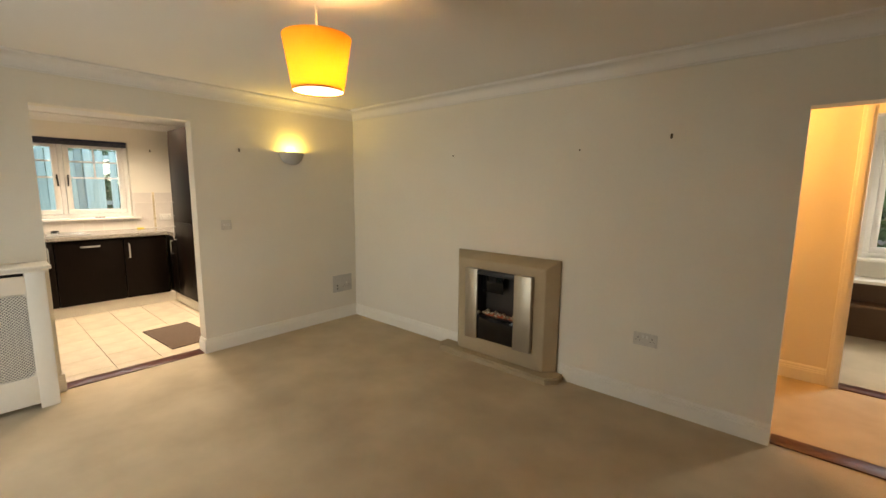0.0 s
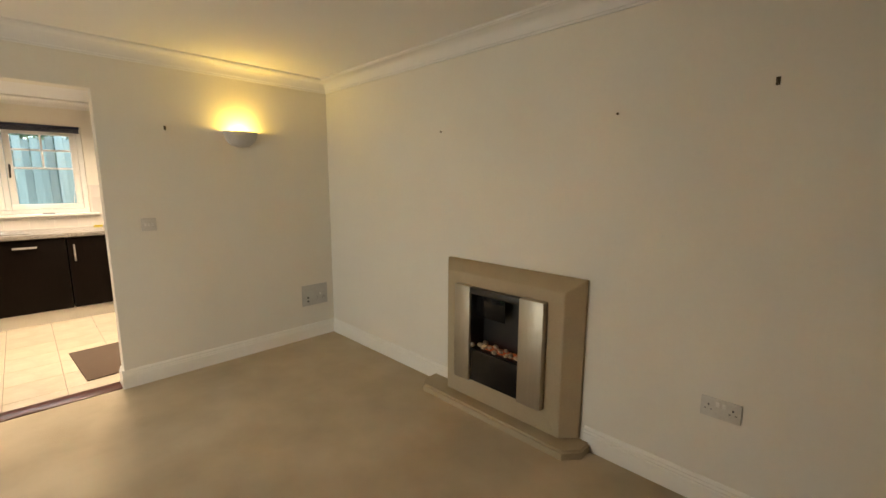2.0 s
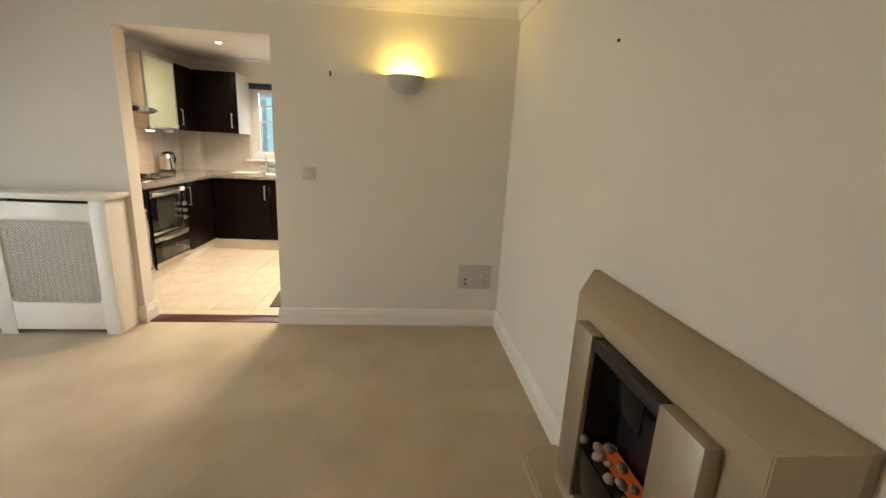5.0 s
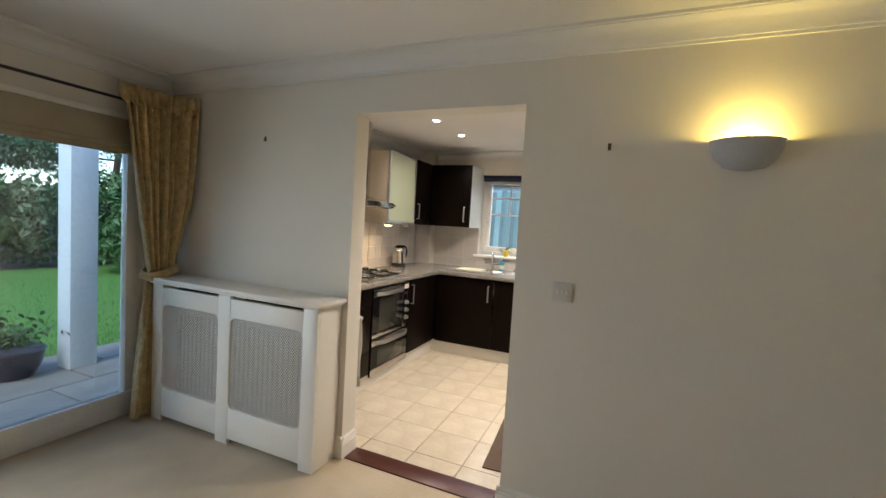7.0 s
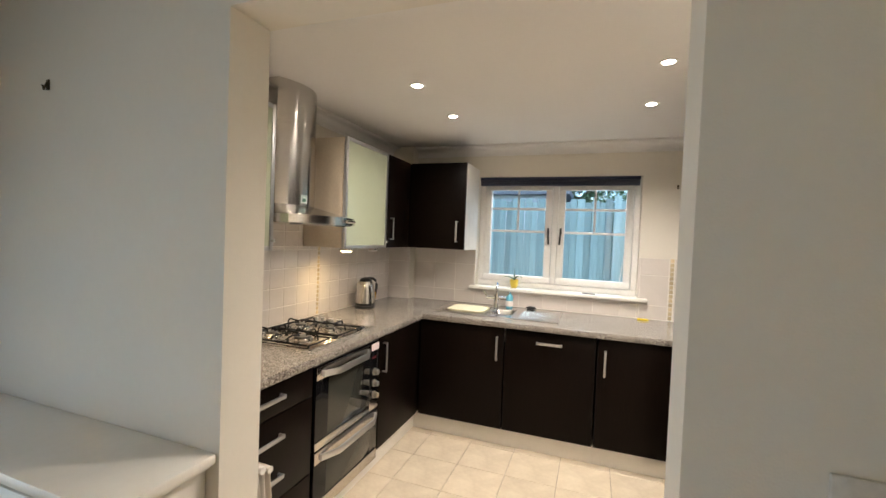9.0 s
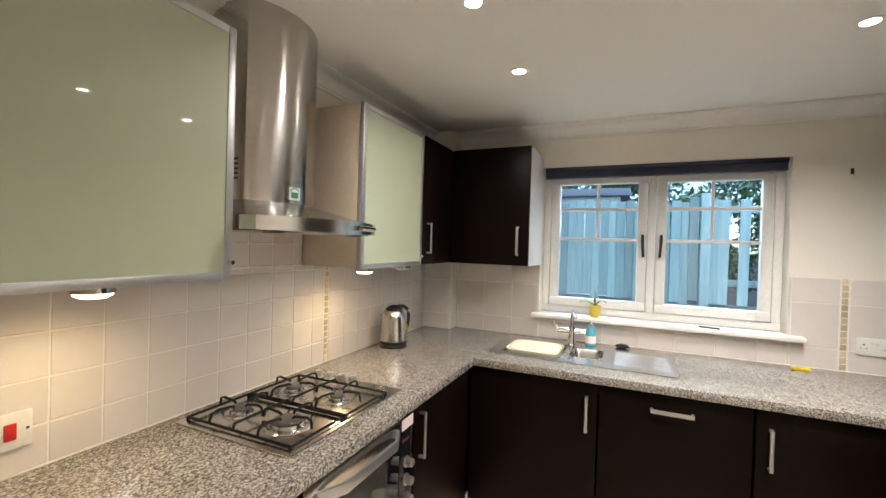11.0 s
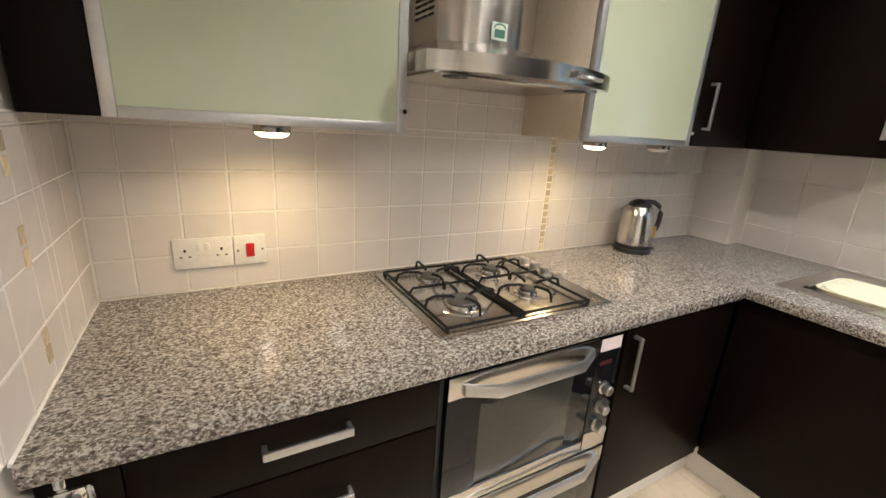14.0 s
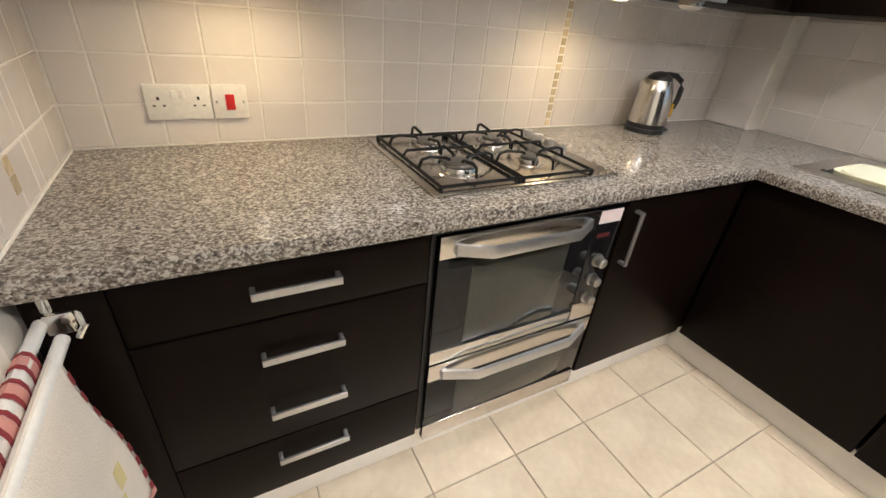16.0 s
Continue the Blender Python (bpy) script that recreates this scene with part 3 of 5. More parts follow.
# added glowing disc stands in for the lit lining inside the shade
part("lit_opening", lathe(B(), [(0.0, 0.0), (0.090, 0.0)], cx, cy, 1.834, 32), glow("opening_glow", (1.0, 0.90, 0.68), 0.7), pend, "bright lit lower opening")

# wall uplighter
up = thing("wall_lamp", (-4.205, 2.90, 1.69), "lit half-bowl plaster wall uplighter", "wall lamp")
bm = lathe(B(), [(0.0, 0.0), (0.02, 0.0), (0.07, 0.012), (0.105, 0.045), (0.122, 0.085), (0.128, 0.115), (0.120, 0.115), (0.100, 0.05), (0.06, 0.02), (0.0, 0.012)], 0, 0, 1.69, 24, -90, 90)
for v in bm.verts:
    v.co.x = -4.208 + v.co.x * 0.85
    v.co.y += 2.90
part("bowl", bm, PLASTER, up, "grey-white plaster half bowl")
part("bulb", lathe(B(), [(0.0, -0.02), (0.014, -0.015), (0.018, 0.0), (0.014, 0.015), (0.0, 0.02)], -4.14, 2.90, 1.765, 12), BULB, up, "glowing bulb")


def hook(at, way):
    h = thing("picture_hook", at, "small dark brass picture hook on the wall", "hook", "picture hooks")
    x, y, z = at
    dx, dy = way
    part("back_plate", box(B(), x - 0.007 * abs(dy), x + 0.007 * abs(dy) + 0.003 * dx, y - 0.007 * abs(dx) + min(0, 0.003 * dy), y + 0.007 * abs(dx) + max(0, 0.003 * dy), z - 0.015, z + 0.015, 0.001), BRASS, h)
    part("hook_wire", tube(B(), [(x + 0.003 * dx, y + 0.003 * dy, z + 0.006), (x + 0.012 * dx, y + 0.012 * dy, z - 0.016), (x + 0.014 * dx, y + 0.014 * dy, z - 0.004)], 0.003, 6), BRASS, h)


for at, way in (((-0.984, 3.66, 1.80), (0, -1)), ((-4.21, 2.401, 1.793), (1, 0)), ((-4.21, 0.385, 1.876), (1, 0)), ((-7.078, 2.455, 1.94), (1, 0))):
    hook(at, way)
for x, z in ((-2.748, 1.758), (-1.573, 1.746)):
    solid("wall_nail", tube(B(), [(x, 3.662, z), (x, 3.652, z)], 0.006, 8), BRASS, (x, 3.66, z), "small dark nail stuck in the plaster", "nail", "", "wall nails")


def plate(name, axis, plane, u, z, w, h, label, category, fittings, out, face=PLASTIC):
    """A wall plate; out is +1 or -1 into the room; fittings are (kind, u, z)."""
    at = (plane, u, z) if axis == "x" else (u, plane, z)
    t = thing(name, at, label, category)

    def put(nm, u0, u1, z0, z1, d0, d1, material, bevel=0.0015):
        lo, hi = sorted((plane + d0 * out, plane + d1 * out))
        b = (lo, hi, u0, u1, z0, z1) if axis == "x" else (u0, u1, lo, hi, z0, z1)
        part(nm, box(B(), *b, bevel), material, t)

    put("face_plate", u - w / 2, u + w / 2, z - h / 2, z + h / 2, 0.0, 0.009, face, 0.003)
    for kind, fu, fz in fittings:
        a, b = u + fu, z + fz
        if kind == "rocker":
            put("rocker", a - 0.006, a + 0.006, b - 0.010, b + 0.010, 0.008, 0.014, PLASTIC)
        elif kind == "red":
            put("rocker", a - 0.011, a + 0.011, b - 0.020, b + 0.020, 0.008, 0.015, RED)
        elif kind == "holes":
            put("slot", a - 0.003, a + 0.003, b + 0.006, b + 0.014, 0.006, 0.0096, BLACK, 0)
            put("slot", a - 0.014, a - 0.008, b - 0.010, b - 0.006, 0.006, 0.0096, BLACK, 0)
            put("slot", a + 0.008, a + 0.014, b - 0.010, b - 0.006, 0.006, 0.0096, BLACK, 0)
        elif kind == "screw":
            put("screw", a - 0.003, a + 0.003, b - 0.003, b + 0.003, 0.006, 0.0098, STEEL, 0)
        elif kind == "jack":
            put("jack", a - 0.008, a + 0.008, b - 0.008, b + 0.008, 0.006, 0.012, BLACK)
    return t


plate("light_switch", "x", -4.21, 2.249, 1.13, 0.088, 0.088, "satin grey light switch on the wall", "switch", (("rocker", -0.02, 0), ("rocker", 0.02, 0), ("rocker", 0, 0)), 1, SATIN)
plate("wall_socket", "y", 3.66, -1.043, 0.465, 0.15, 0.088, "dull grey double socket on the fireplace wall", "socket", (("rocker", 0.012, 0.02), ("rocker", -0.012, 0.02), ("holes", 0.045, 0), ("holes", -0.045, 0)), -1, SATIN)
plate("aerial_socket", "x", -4.21, 3.467, 0.40, 0.25, 0.19, "large white socket and aerial plate near the corner", "socket",
      (("holes", 0.02, -0.035), ("holes", 0.085, -0.035), ("jack", -0.07, -0.02), ("jack", -0.07, -0.055), ("rocker", 0.05, 0.0), ("screw", 0, 0.06), ("screw", -0.09, 0.06)), 1, mat("grey_plate", (0.56, 0.54, 0.51), 0.4, scale=12))

# radiator cover
rad = thing("radiator_cover", (-4.10, 0.35, 0), "white painted radiator cover with diagonal wire grilles", "radiator cover")
slab("top_board", GLOSSWHITE, rad, -4.208, -3.968, -0.36, 1.056, 0.926, 0.952, 0.006, "white shelf top")
slab("top_moulding", GLOSSWHITE, rad, -4.208, -3.982, -0.345, 1.040, 0.912, 0.9255, 0.005)
slab("side_panel", GLOSSWHITE, rad, -4.208, -4.020, 1.003, 1.023, 0.0, 0.911)
slab("side_panel", GLOSSWHITE, rad, -4.208, -4.020, -0.335, -0.315, 0.0, 0.911)
for y0, y1 in ((-0.335, -0.235), (0.276, 0.376), (0.928, 1.023)):
    slab("post", GLOSSWHITE, rad, -4.019, -3.996, y0, y1, 0.0, 0.911)


def fillet(y, z, sy, sz, r=0.045):
    """A concave corner piece that rounds off a grille opening."""
    bm = B()
    flat = [(y, z)] + [(y + sy * r * (1 - math.sin(a)), z + sz * r * (1 - math.cos(a))) for a in (math.pi / 2 * k / 8 for k in range(9))]
    fr, bk = [bm.verts.new((-3.9985, u, v)) for u, v in flat], [bm.verts.new((-4.0185, u, v)) for u, v in flat]
    n = len(flat)
    for k in range(n):
        bm.faces.new((fr[k], fr[(k + 1) % n], bk[(k + 1) % n], bk[k]))
    bm.faces.new(fr)
    bm.faces.new(bk[::-1])
    return part("corner_fillet", bm, GLOSSWHITE, rad, smooth=False)


for y0, y1 in ((-0.235, 0.276), (0.376, 0.928)):
    slab("top_rail", GLOSSWHITE, rad, -4.019, -3.998, y0, y1, 0.780, 0.890)
    slab("bottom_rail", GLOSSWHITE, rad, -4.019, -3.998, y0, y1, 0.035, 0.222)
    slab("slot_shadow_board", BLACK, rad, -4.12, -4.10, y0, y1, 0.87, 0.911, 0.001)
    for zz, sz in ((0.780, -1), (0.222, 1)):
        fillet(y0, zz, 1, sz)
        fillet(y1, zz, -1, sz)
    bm = B()
    z0, z1, pitch, w = 0.215, 0.78, 0.0185, 0.0030
    for s in (1, -1):
        c = -1.2
        while c < 2.4:
            lo, hi = y0, y1
            if s > 0:
                lo, hi = max(y0, y0 + z0 - c), min(y1, y0 + z1 - c)
            else:
                lo, hi = max(y0, y0 + c - z1), min(y1, y0 + c - z0)
            if hi - lo > 0.004:
                fx = -4.011 + 0.002 * s
                a, b = (lo, c + s * (lo - y0)), (hi, c + s * (hi - y0))
                q = [bm.verts.new((fx, a[0], a[1] - w)), bm.verts.new((fx, b[0], b[1] - w)), bm.verts.new((fx, b[0], b[1] + w)), bm.verts.new((fx, a[0], a[1] + w))]
                q2 = [bm.verts.new((fx + 0.0015, v.co.y, v.co.z)) for v in q]
                bm.faces.new(q[::-1])
                bm.faces.new(q2)
                bm.faces.new((q[0], q[1], q2[1], q2[0]))
                bm.faces.new((q[2], q[3], q2[3], q2[2]))
            c += pitch
    tagged(part("grille", bm, GLOSSWHITE, rad, "fine white diagonal lattice", smooth=False), kind="stuff")
# grey colour puts the shade behind the grilles onto the radiator
RADSHADED = mat("radiator_shaded", (0.26, 0.25, 0.235), 0.5, scale=5)
radiator = thing("radiator", (-4.14, 0.33, 0.13), "fluted panel radiator, its grey standing in for shade behind the grilles", "radiator")
slab("panel", RADSHADED, radiator, -4.17, -4.125, -0.28, 0.93, 0.13, 0.74, 0.010)
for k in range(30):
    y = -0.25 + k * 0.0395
    slab("flute", RADSHADED, radiator, -4.126, -4.112, y, y + 0.022, 0.17, 0.70, 0.005)
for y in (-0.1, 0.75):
    slab("wall_bracket", RADSHADED, radiator, -4.208, -4.169, y, y + 0.03, 0.16, 0.70, 0.002)

# curtain, tie-back, pole and roman blind
bm = B()
NU, NV = 90, 50
grid = []
for j in range(NV + 1):
    z = 0.015 + (2.15 - 0.015) * j / NV
    if z > 0.98:
        f = (z - 0.98) / (2.15 - 0.98)
        e = f ** 0.72
        c, wd = -4.04 * (1 - e) + -4.0 * e, 0.14 * (1 - e) + 0.41 * e
    else:
        f = (0.98 - z) / 0.98
        e = f ** 0.7
        c, wd = -4.05 * (1 - e) + -4.0 * e, 0.15 * (1 - e) + 0.24 * e
    amp = 0.022 + 0.012 * min(1, abs(z - 0.98) * 2)
    row = []
    for i in range(NU + 1):
        u = i / NU
        ph = u * 2 * math.pi * 9.5 + 1.1 * math.sin(u * 9 + z * 1.2)
        x = c + (u - 0.5) * wd + 0.008 * math.sin(ph * 0.5 + z)
        y = -0.335 + amp * math.sin(ph) + 0.02 * math.sin(u * 5 + z * 2) - 0.01
        if z > 2.03:
            y = -0.345 + amp * 0.8 * math.sin(ph * 2)
        x = max(x, -4.195)
        if z < 0.97 and x < -3.94:
            y = min(y + 0.0, -0.365)
        if z > 0.96:
            q = max(0.0, min(1.0, (-4.02 - x) / 0.17))
            y += 0.13 * q * q * (3 - 2 * q) * min(1, (z - 0.96) * 2)
        row.append(bm.verts.new((x, y, z)))
    grid.append(row)
for a, b in zip(grid, grid[1:]):
    for i in range(NU):
        bm.faces.new((a[i], a[i + 1], b[i + 1], b[i]))
curtain = thing("curtain", (-4.02, -0.345, 0.015), "gold damask curtain gathered by a tie-back", "curtain")
drape = part("drape", bm, DAMASK, curtain, "gold patterned pleated fabric")
sm = drape.modifiers.new("thick", "SOLIDIFY")
sm.thickness = 0.004
bm = B()
tube(bm, [(-4.19, -0.42, 1.01), (-4.13, -0.30, 1.0), (-4.04, -0.275, 0.975), (-3.965, -0.30, 0.955), (-3.95, -0.38, 0.96), (-4.0, -0.43, 0.98)], 0.016, 8, 1.8)
part("tie_back", bm, DAMASK, curtain, "matching fabric tie-back")
part("tie_hook", tube(B(), [(-4.208, -0.42, 1.03), (-4.18, -0.42, 1.02), (-4.175, -0.42, 1.04)], 0.006), BRASS, curtain)
pole = thing("curtain_pole", (-2.75, -0.40, 2.06), "thin dark metal curtain pole", "curtain pole")
part("pole", tube(B(), [(-4.19, -0.40, 2.06), (-2.0, -0.40, 2.06)], 0.009), BLACK, pole)
for x in (-4.17, -2.06):
    part("bracket", tube(B(), [(x, -0.487, 2.06), (x, -0.40, 2.06)], 0.007), BLACK, pole)
blind = thing("roman_blind", (-2.75, -0.47, 1.74), "folded olive-beige roman blind above the patio door", "blind")
for k in range(3):
    slab("fold", BLINDFAB, blind, -4.02, -2.22, -0.487 + 0.006 * k, -0.470 + 0.010 * k, 1.735 + 0.03 * k, 1.95 - 0.0 * k, 0.005)
slab("headrail", GLOSSWHITE, blind, -4.02, -2.22, -0.487, -0.455, 1.952, 1.985, 0.003)


# ---- kitchen ----
def handle(parent, axis, plane, u, z, length, upright, out):
    """A flat bar handle with two feet. axis x: on a front facing along x."""
    bm = B()
    w, d = 0.007, 0.030

    def put(u0, u1, z0, z1, d0, d1):
        lo, hi = sorted((plane + d0 * out, plane + d1 * out))
        box(bm, *((lo, hi, u0, u1, z0, z1) if axis == "x" else (u0, u1, lo, hi, z0, z1)), 0.002)

    h = length / 2
    if upright:
        put(u - w, u + w, z - h, z + h, d - 0.008, d)
        put(u - w, u + w, z - h, z - h + 0.010, 0, d - 0.007)
        put(u - w, u + w, z + h - 0.010, z + h, 0, d - 0.007)
    else:
        put(u - h, u + h, z - 0.011, z + 0.007, d - 0.008, d)
        put(u - h, u - h + 0.010, z - 0.010, z + 0.006, 0, d - 0.007)
        put(u + h - 0.010, u + h, z - 0.010, z + 0.006, 0, d - 0.007)
    return part("handle", bm, ALU, parent, "brushed aluminium bar handle")


BASE_LABEL = "dark wenge base unit with aluminium handle under the worktop"
# drawer unit, filler, corner door on the hob run
du = thing("drawer_unit", (-4.795, 0.36, 0), "dark wenge drawer unit with bar handles under the granite worktop", "drawers")
slab("body", WENGE, du, -5.095, -4.495, 0.10, 0.640, 0.13, 0.868)
for z0, z1, hz in ((0.717, 0.862, (0.795,)), (0.347, 0.711, (0.625, 0.455)), (0.145, 0.341, (0.285,))):
    fr = slab("drawer_front", WENGE, du, -5.093, -4.497, 0.642, 0.662, z0, z1, 0.0015)
    for z in hz:
        handle(fr, "y", 0.662, -4.795, z, 0.175, False, 1)
solid("filler_panel", box(B(), -4.493, -4.384, 0.10, 0.655, 0.0, 0.868, 0.0015), WENGE, (-4.44, 0.4, 0), "dark wenge filler panel beside the wall", "panel")
cu = thing("corner_unit", (-6.06, 0.36, 0), BASE_LABEL, "cabinet", "base units")
slab("body", WENGE, cu, -6.96, -5.752, 0.10, 0.640, 0.13, 0.868)
d = slab("door", WENGE, cu, -6.366, -5.754, 0.642, 0.662, 0.145, 0.862, 0.0015)
handle(d, "y", 0.662, -5.795, 0.72, 0.19, True, 1)
# window run
for y0, y1, hy, hz, upright, nm, lab, cat in ((0.670, 1.310, 1.262, 0.715, True, "sink_unit", "dark wenge sink unit door with an upright handle", "cabinet"),
                                              (1.316, 1.920, 1.620, 0.790, False, "integrated_dishwasher", "dark wenge fronted appliance with a level handle", "dishwasher"),
                                              (1.926, 2.370, 1.976, 0.705, True, "base_unit", BASE_LABEL, "cabinet")):
    t = thing(nm, (-6.7, (y0 + y1) / 2, 0), lab, cat, "base units")
    slab("body", WENGE, t, -7.05, -6.395, y0 + 0.002, y1 - 0.002, 0.13, 0.60 if nm == "sink_unit" else 0.868)
    d = slab("door", WENGE, t, -6.391, -6.370, y0 + 0.002, y1 - 0.002, 0.145, 0.862, 0.0015)
    handle(d, "x", -6.370, hy, hz, 0.17, upright, 1)
# right run: base unit, wall unit with added dark block below, tall unit
t = thing("base_unit", (-6.24, 2.68, 0), BASE_LABEL, "cabinet", "base units")
slab("body", WENGE, t, -6.364, -6.115, 2.42, 2.97, 0.13, 0.868)
d = slab("door", WENGE, t, -6.362, -6.117, 2.398, 2.418, 0.145, 0.862, 0.0015)
handle(d, "y", 2.398, -6.225, 0.72, 0.17, True, -1)
t = thing("corner_dark_unit", (-6.6, 2.8, 0.912), "dark wenge wall unit with a dark block below in place of the wall corner", "cabinet")
slab("body", WENGE, t, -7.06, -6.115, 2.69, 2.97, 0.912, 2.10)
slab("upper_door", WENGE, t, -7.058, -6.117, 2.665, 2.688, 1.385, 2.098)
# added dark front in place of the wall corner below the wall unit
slab("lower_front", WENGE, t, -7.058, -6.117, 2.665, 2.688, 0.914, 1.380)
t = thing("tall_unit", (-5.81, 2.68, 0), "tall dark wenge fridge housing with two doors", "cabinet")
slab("body", WENGE, t, -6.11, -5.51, 2.42, 2.97, 0.13, 2.12)
d = slab("upper_door", WENGE, t, -6.108, -5.512, 2.396, 2.418, 1.052, 2.115)
handle(d, "y", 2.396, -6.075, 1.20, 0.17, True, -1)
d = slab("lower_front", WENGE, t, -6.108, -5.512, 2.396, 2.418, 0.145, 1.046)
handle(d, "y", 2.396, -6.075, 0.91, 0.17, True, -1)
for b in ((-6.45, -4.40, 0.595, 0.612, 0, 0.128), (-6.450, -6.432, 0.612, 2.44, 0, 0.128), (-6.432, -5.51, 2.44, 2.458, 0, 0.128)):
    solid("plinth", box(B(), *b, 0.002), GLOSSWHITE, (b[0], b[2], 0), "white plinth below the dark base units", "plinth", "structure")

# worktop with an opening for the sink
bm = B()
for b in ((-7.07, -4.384, 0.080, 0.690), (-6.545, -6.350, 0.690, 2.37), (-7.07, -6.905, 0.690, 2.37), (-6.905, -6.545, 0.690, 0.765), (-6.905, -6.545, 1.325, 2.37), (-7.07, -6.113, 2.37, 2.97)):
    box(bm, *b, 0.870, 0.910)
bmesh.ops.remove_doubles(bm, verts=bm.verts, dist=0.0001)
top = solid("worktop", bm, GRANITE, (-5.7, 0.4, 0.87), "grey speckled granite-effect laminate worktop in a U", "worktop", smooth=False)
bm = B()
box(bm, -6.338, -4.384, 0.688, 0.700, 0.8695, 0.9105, 0.005)
box(bm, -6.352, -6.338, 0.688, 2.368, 0.8695, 0.9105, 0.005)
part("front_edge", bm, GRANITE, top, "rounded laminate edge")

for b in ((-6.96, -4.384, 0.0795, 0.085, 0.908, 0.9145), (-4.3845, -4.3785, 0.085, 0.690, 0.906, 0.9145), (-7.0705, -7.064, 0.30, 2.66, 0.908, 0.9145)):
    solid("trim_sealant", box(B(), *b, 0.002), WALLGROUT, (0, 0, 0), "white sealant bead along the worktop", "sealant", "structure")

# sink
sink = thing("sink", (-6.75, 1.2, 0.91), "stainless steel inset sink with half bowl and drainer", "sink")
bm = B()
Z = 0.9135


def dish(bm, x0, x1, y0, y1, depth, r=0.05):
    rings = []
    for inset, z in ((0.0, 0.0), (0.004, -0.004), (0.012, -depth * 0.85), (0.035, -depth)):
        ring = []
        for cxx, cyy, a0 in ((x1 - r, y1 - r, 0), (x0 + r, y1 - r, 90), (x0 + r, y0 + r, 180), (x1 - r, y0 + r, 270)):
            for k in range(6):
                a = radians(a0 + 18 * k)
                ring.append(bm.verts.new((cxx + (r - inset) * math.cos(a), cyy + (r - inset) * math.sin(a), Z + z)))
        rings.append(ring)
    for a, b in zip(rings, rings[1:]):
        for i in range(len(a)):
            bm.faces.new((a[i], a[(i + 1) % len(a)], b[(i + 1) % len(a)], b[i]))
    bm.faces.new(rings[-1])


part("main_bowl", (lambda q: (dish(q, -6.885, -6.560, 0.775, 1.105, 0.15), q)[1])(B()), STEELPLATE, sink)
part("half_bowl", (lambda q: (dish(q, -6.840, -6.620, 1.135, 1.310, 0.11), q)[1])(B()), STEELPLATE, sink)
bm = B()
for b in ((-6.985, -6.885, 0.715, 1.66), (-6.560, -6.490, 0.715, 1.66), (-6.885, -6.560, 0.715, 0.775), (-6.885, -6.560, 1.105, 1.135), (-6.885, -6.840, 1.135, 1.310), (-6.620, -6.560, 1.135, 1.310), (-6.885, -6.560, 1.310, 1.66)):
    box(bm, *b, 0.9105, Z + 0.0008)
bmesh.ops.remove_doubles(bm, verts=bm.verts, dist=0.0001)
part("deck", bm, STEELPLATE, sink, "brushed steel sink deck", smooth=False)
for k in range(7):
    x = -6.845 + k * 0.043
    part("drainer_rib", tube(B(), [(x, 1.37, Z), (x, 1.63, Z)], 0.005, 8, 0.5), STEELPLATE, sink)
part("waste", lathe(B(), [(0.0, 0.003), (0.03, 0.003), (0.036, 0.0)], -6.73, 1.222, 0.804), CHROME, sink)
solid("washing_up_bowl", (lambda q: (dish(q, -6.872, -6.575, 0.790, 1.092, 0.10, 0.06), q)[1])(B()), BOWLCREAM, (-6.72, 0.94, 0.82), "cream plastic washing-up bowl in the sink", "bowl").location.z += 0.008
bm = prism(B(), [(cx_ + 0.065 * math.cos(radians(a0 + 15 * k)), cy_ + 0.065 * math.sin(radians(a0 + 15 * k))) for cx_, cy_, a0 in ((-6.645, 1.022, 0), (-6.80, 1.022, 90), (-6.80, 0.862, 180), (-6.645, 0.862, 270)) for k in range(7)], 0.886, 0.922, 0.06)
bmesh.ops.bevel(bm, geom=[e for e in bm.edges if all(v.co.z > 0.92 for v in e.verts)], offset=0.008, segments=3, affect="EDGES")
solid("bowl_cover", bm, BOWLCREAM, (-6.72, 0.94, 0.886), "cream upturned tray lying in the washing-up bowl", "tray")
tap = thing("mixer_tap", (-6.955, 1.115, 0.914), "chrome mixer tap behind the sink", "tap")
part("body", lathe(B(), [(0.0, 0.0), (0.028, 0.0), (0.024, 0.012), (0.021, 0.06), (0.021, 0.11), (0.0, 0.112)], -6.955, 1.115, 0.914), CHROME, tap)
part("bridge", tube(B(), [(-6.955, 1.03, 0.99), (-6.955, 1.20, 0.99)], 0.017, 12), CHROME, tap)
for y in (1.035, 1.195):
    part("lever", tube(B(), [(-6.955, y, 0.99), (-6.945, y + (y - 1.115) * 0.2, 1.02), (-6.935, y + (y - 1.115) * 0.4, 1.045)], 0.007), CHROME, tap)
part("spout", tube(B(), [(-6.955, 1.115, 1.02), (-6.955, 1.115, 1.09), (-6.93, 1.12, 1.115), (-6.87, 1.135, 1.115), (-6.825, 1.145, 1.095)], 0.012, 10), CHROME, tap)
soap = thing("soap_bottle", (-6.96, 1.225, 0.914), "clear pump bottle with pale blue liquid soap", "bottle")
part("bottle", lathe(B(), [(0.0, 0.0), (0.028, 0.0), (0.030, 0.01), (0.030, 0.09), (0.022, 0.11), (0.010, 0.118), (0.010, 0.13)], -6.96, 1.225, 0.914, 16), SOAP, soap)
part("label", lathe(B(), [(0.0308, 0.015), (0.0308, 0.06)], -6.96, 1.225, 0.914, 16), PLASTIC, soap, "white label")
part("pump", tube(tube(B(), [(-6.96, 1.225, 1.04), (-6.96, 1.225, 1.075)], 0.006), [(-6.96, 1.225, 1.075), (-6.925, 1.225, 1.072)], 0.006), PLASTIC, soap)
bm = B()
bmesh.ops.create_icosphere(bm, subdivisions=3, radius=1)
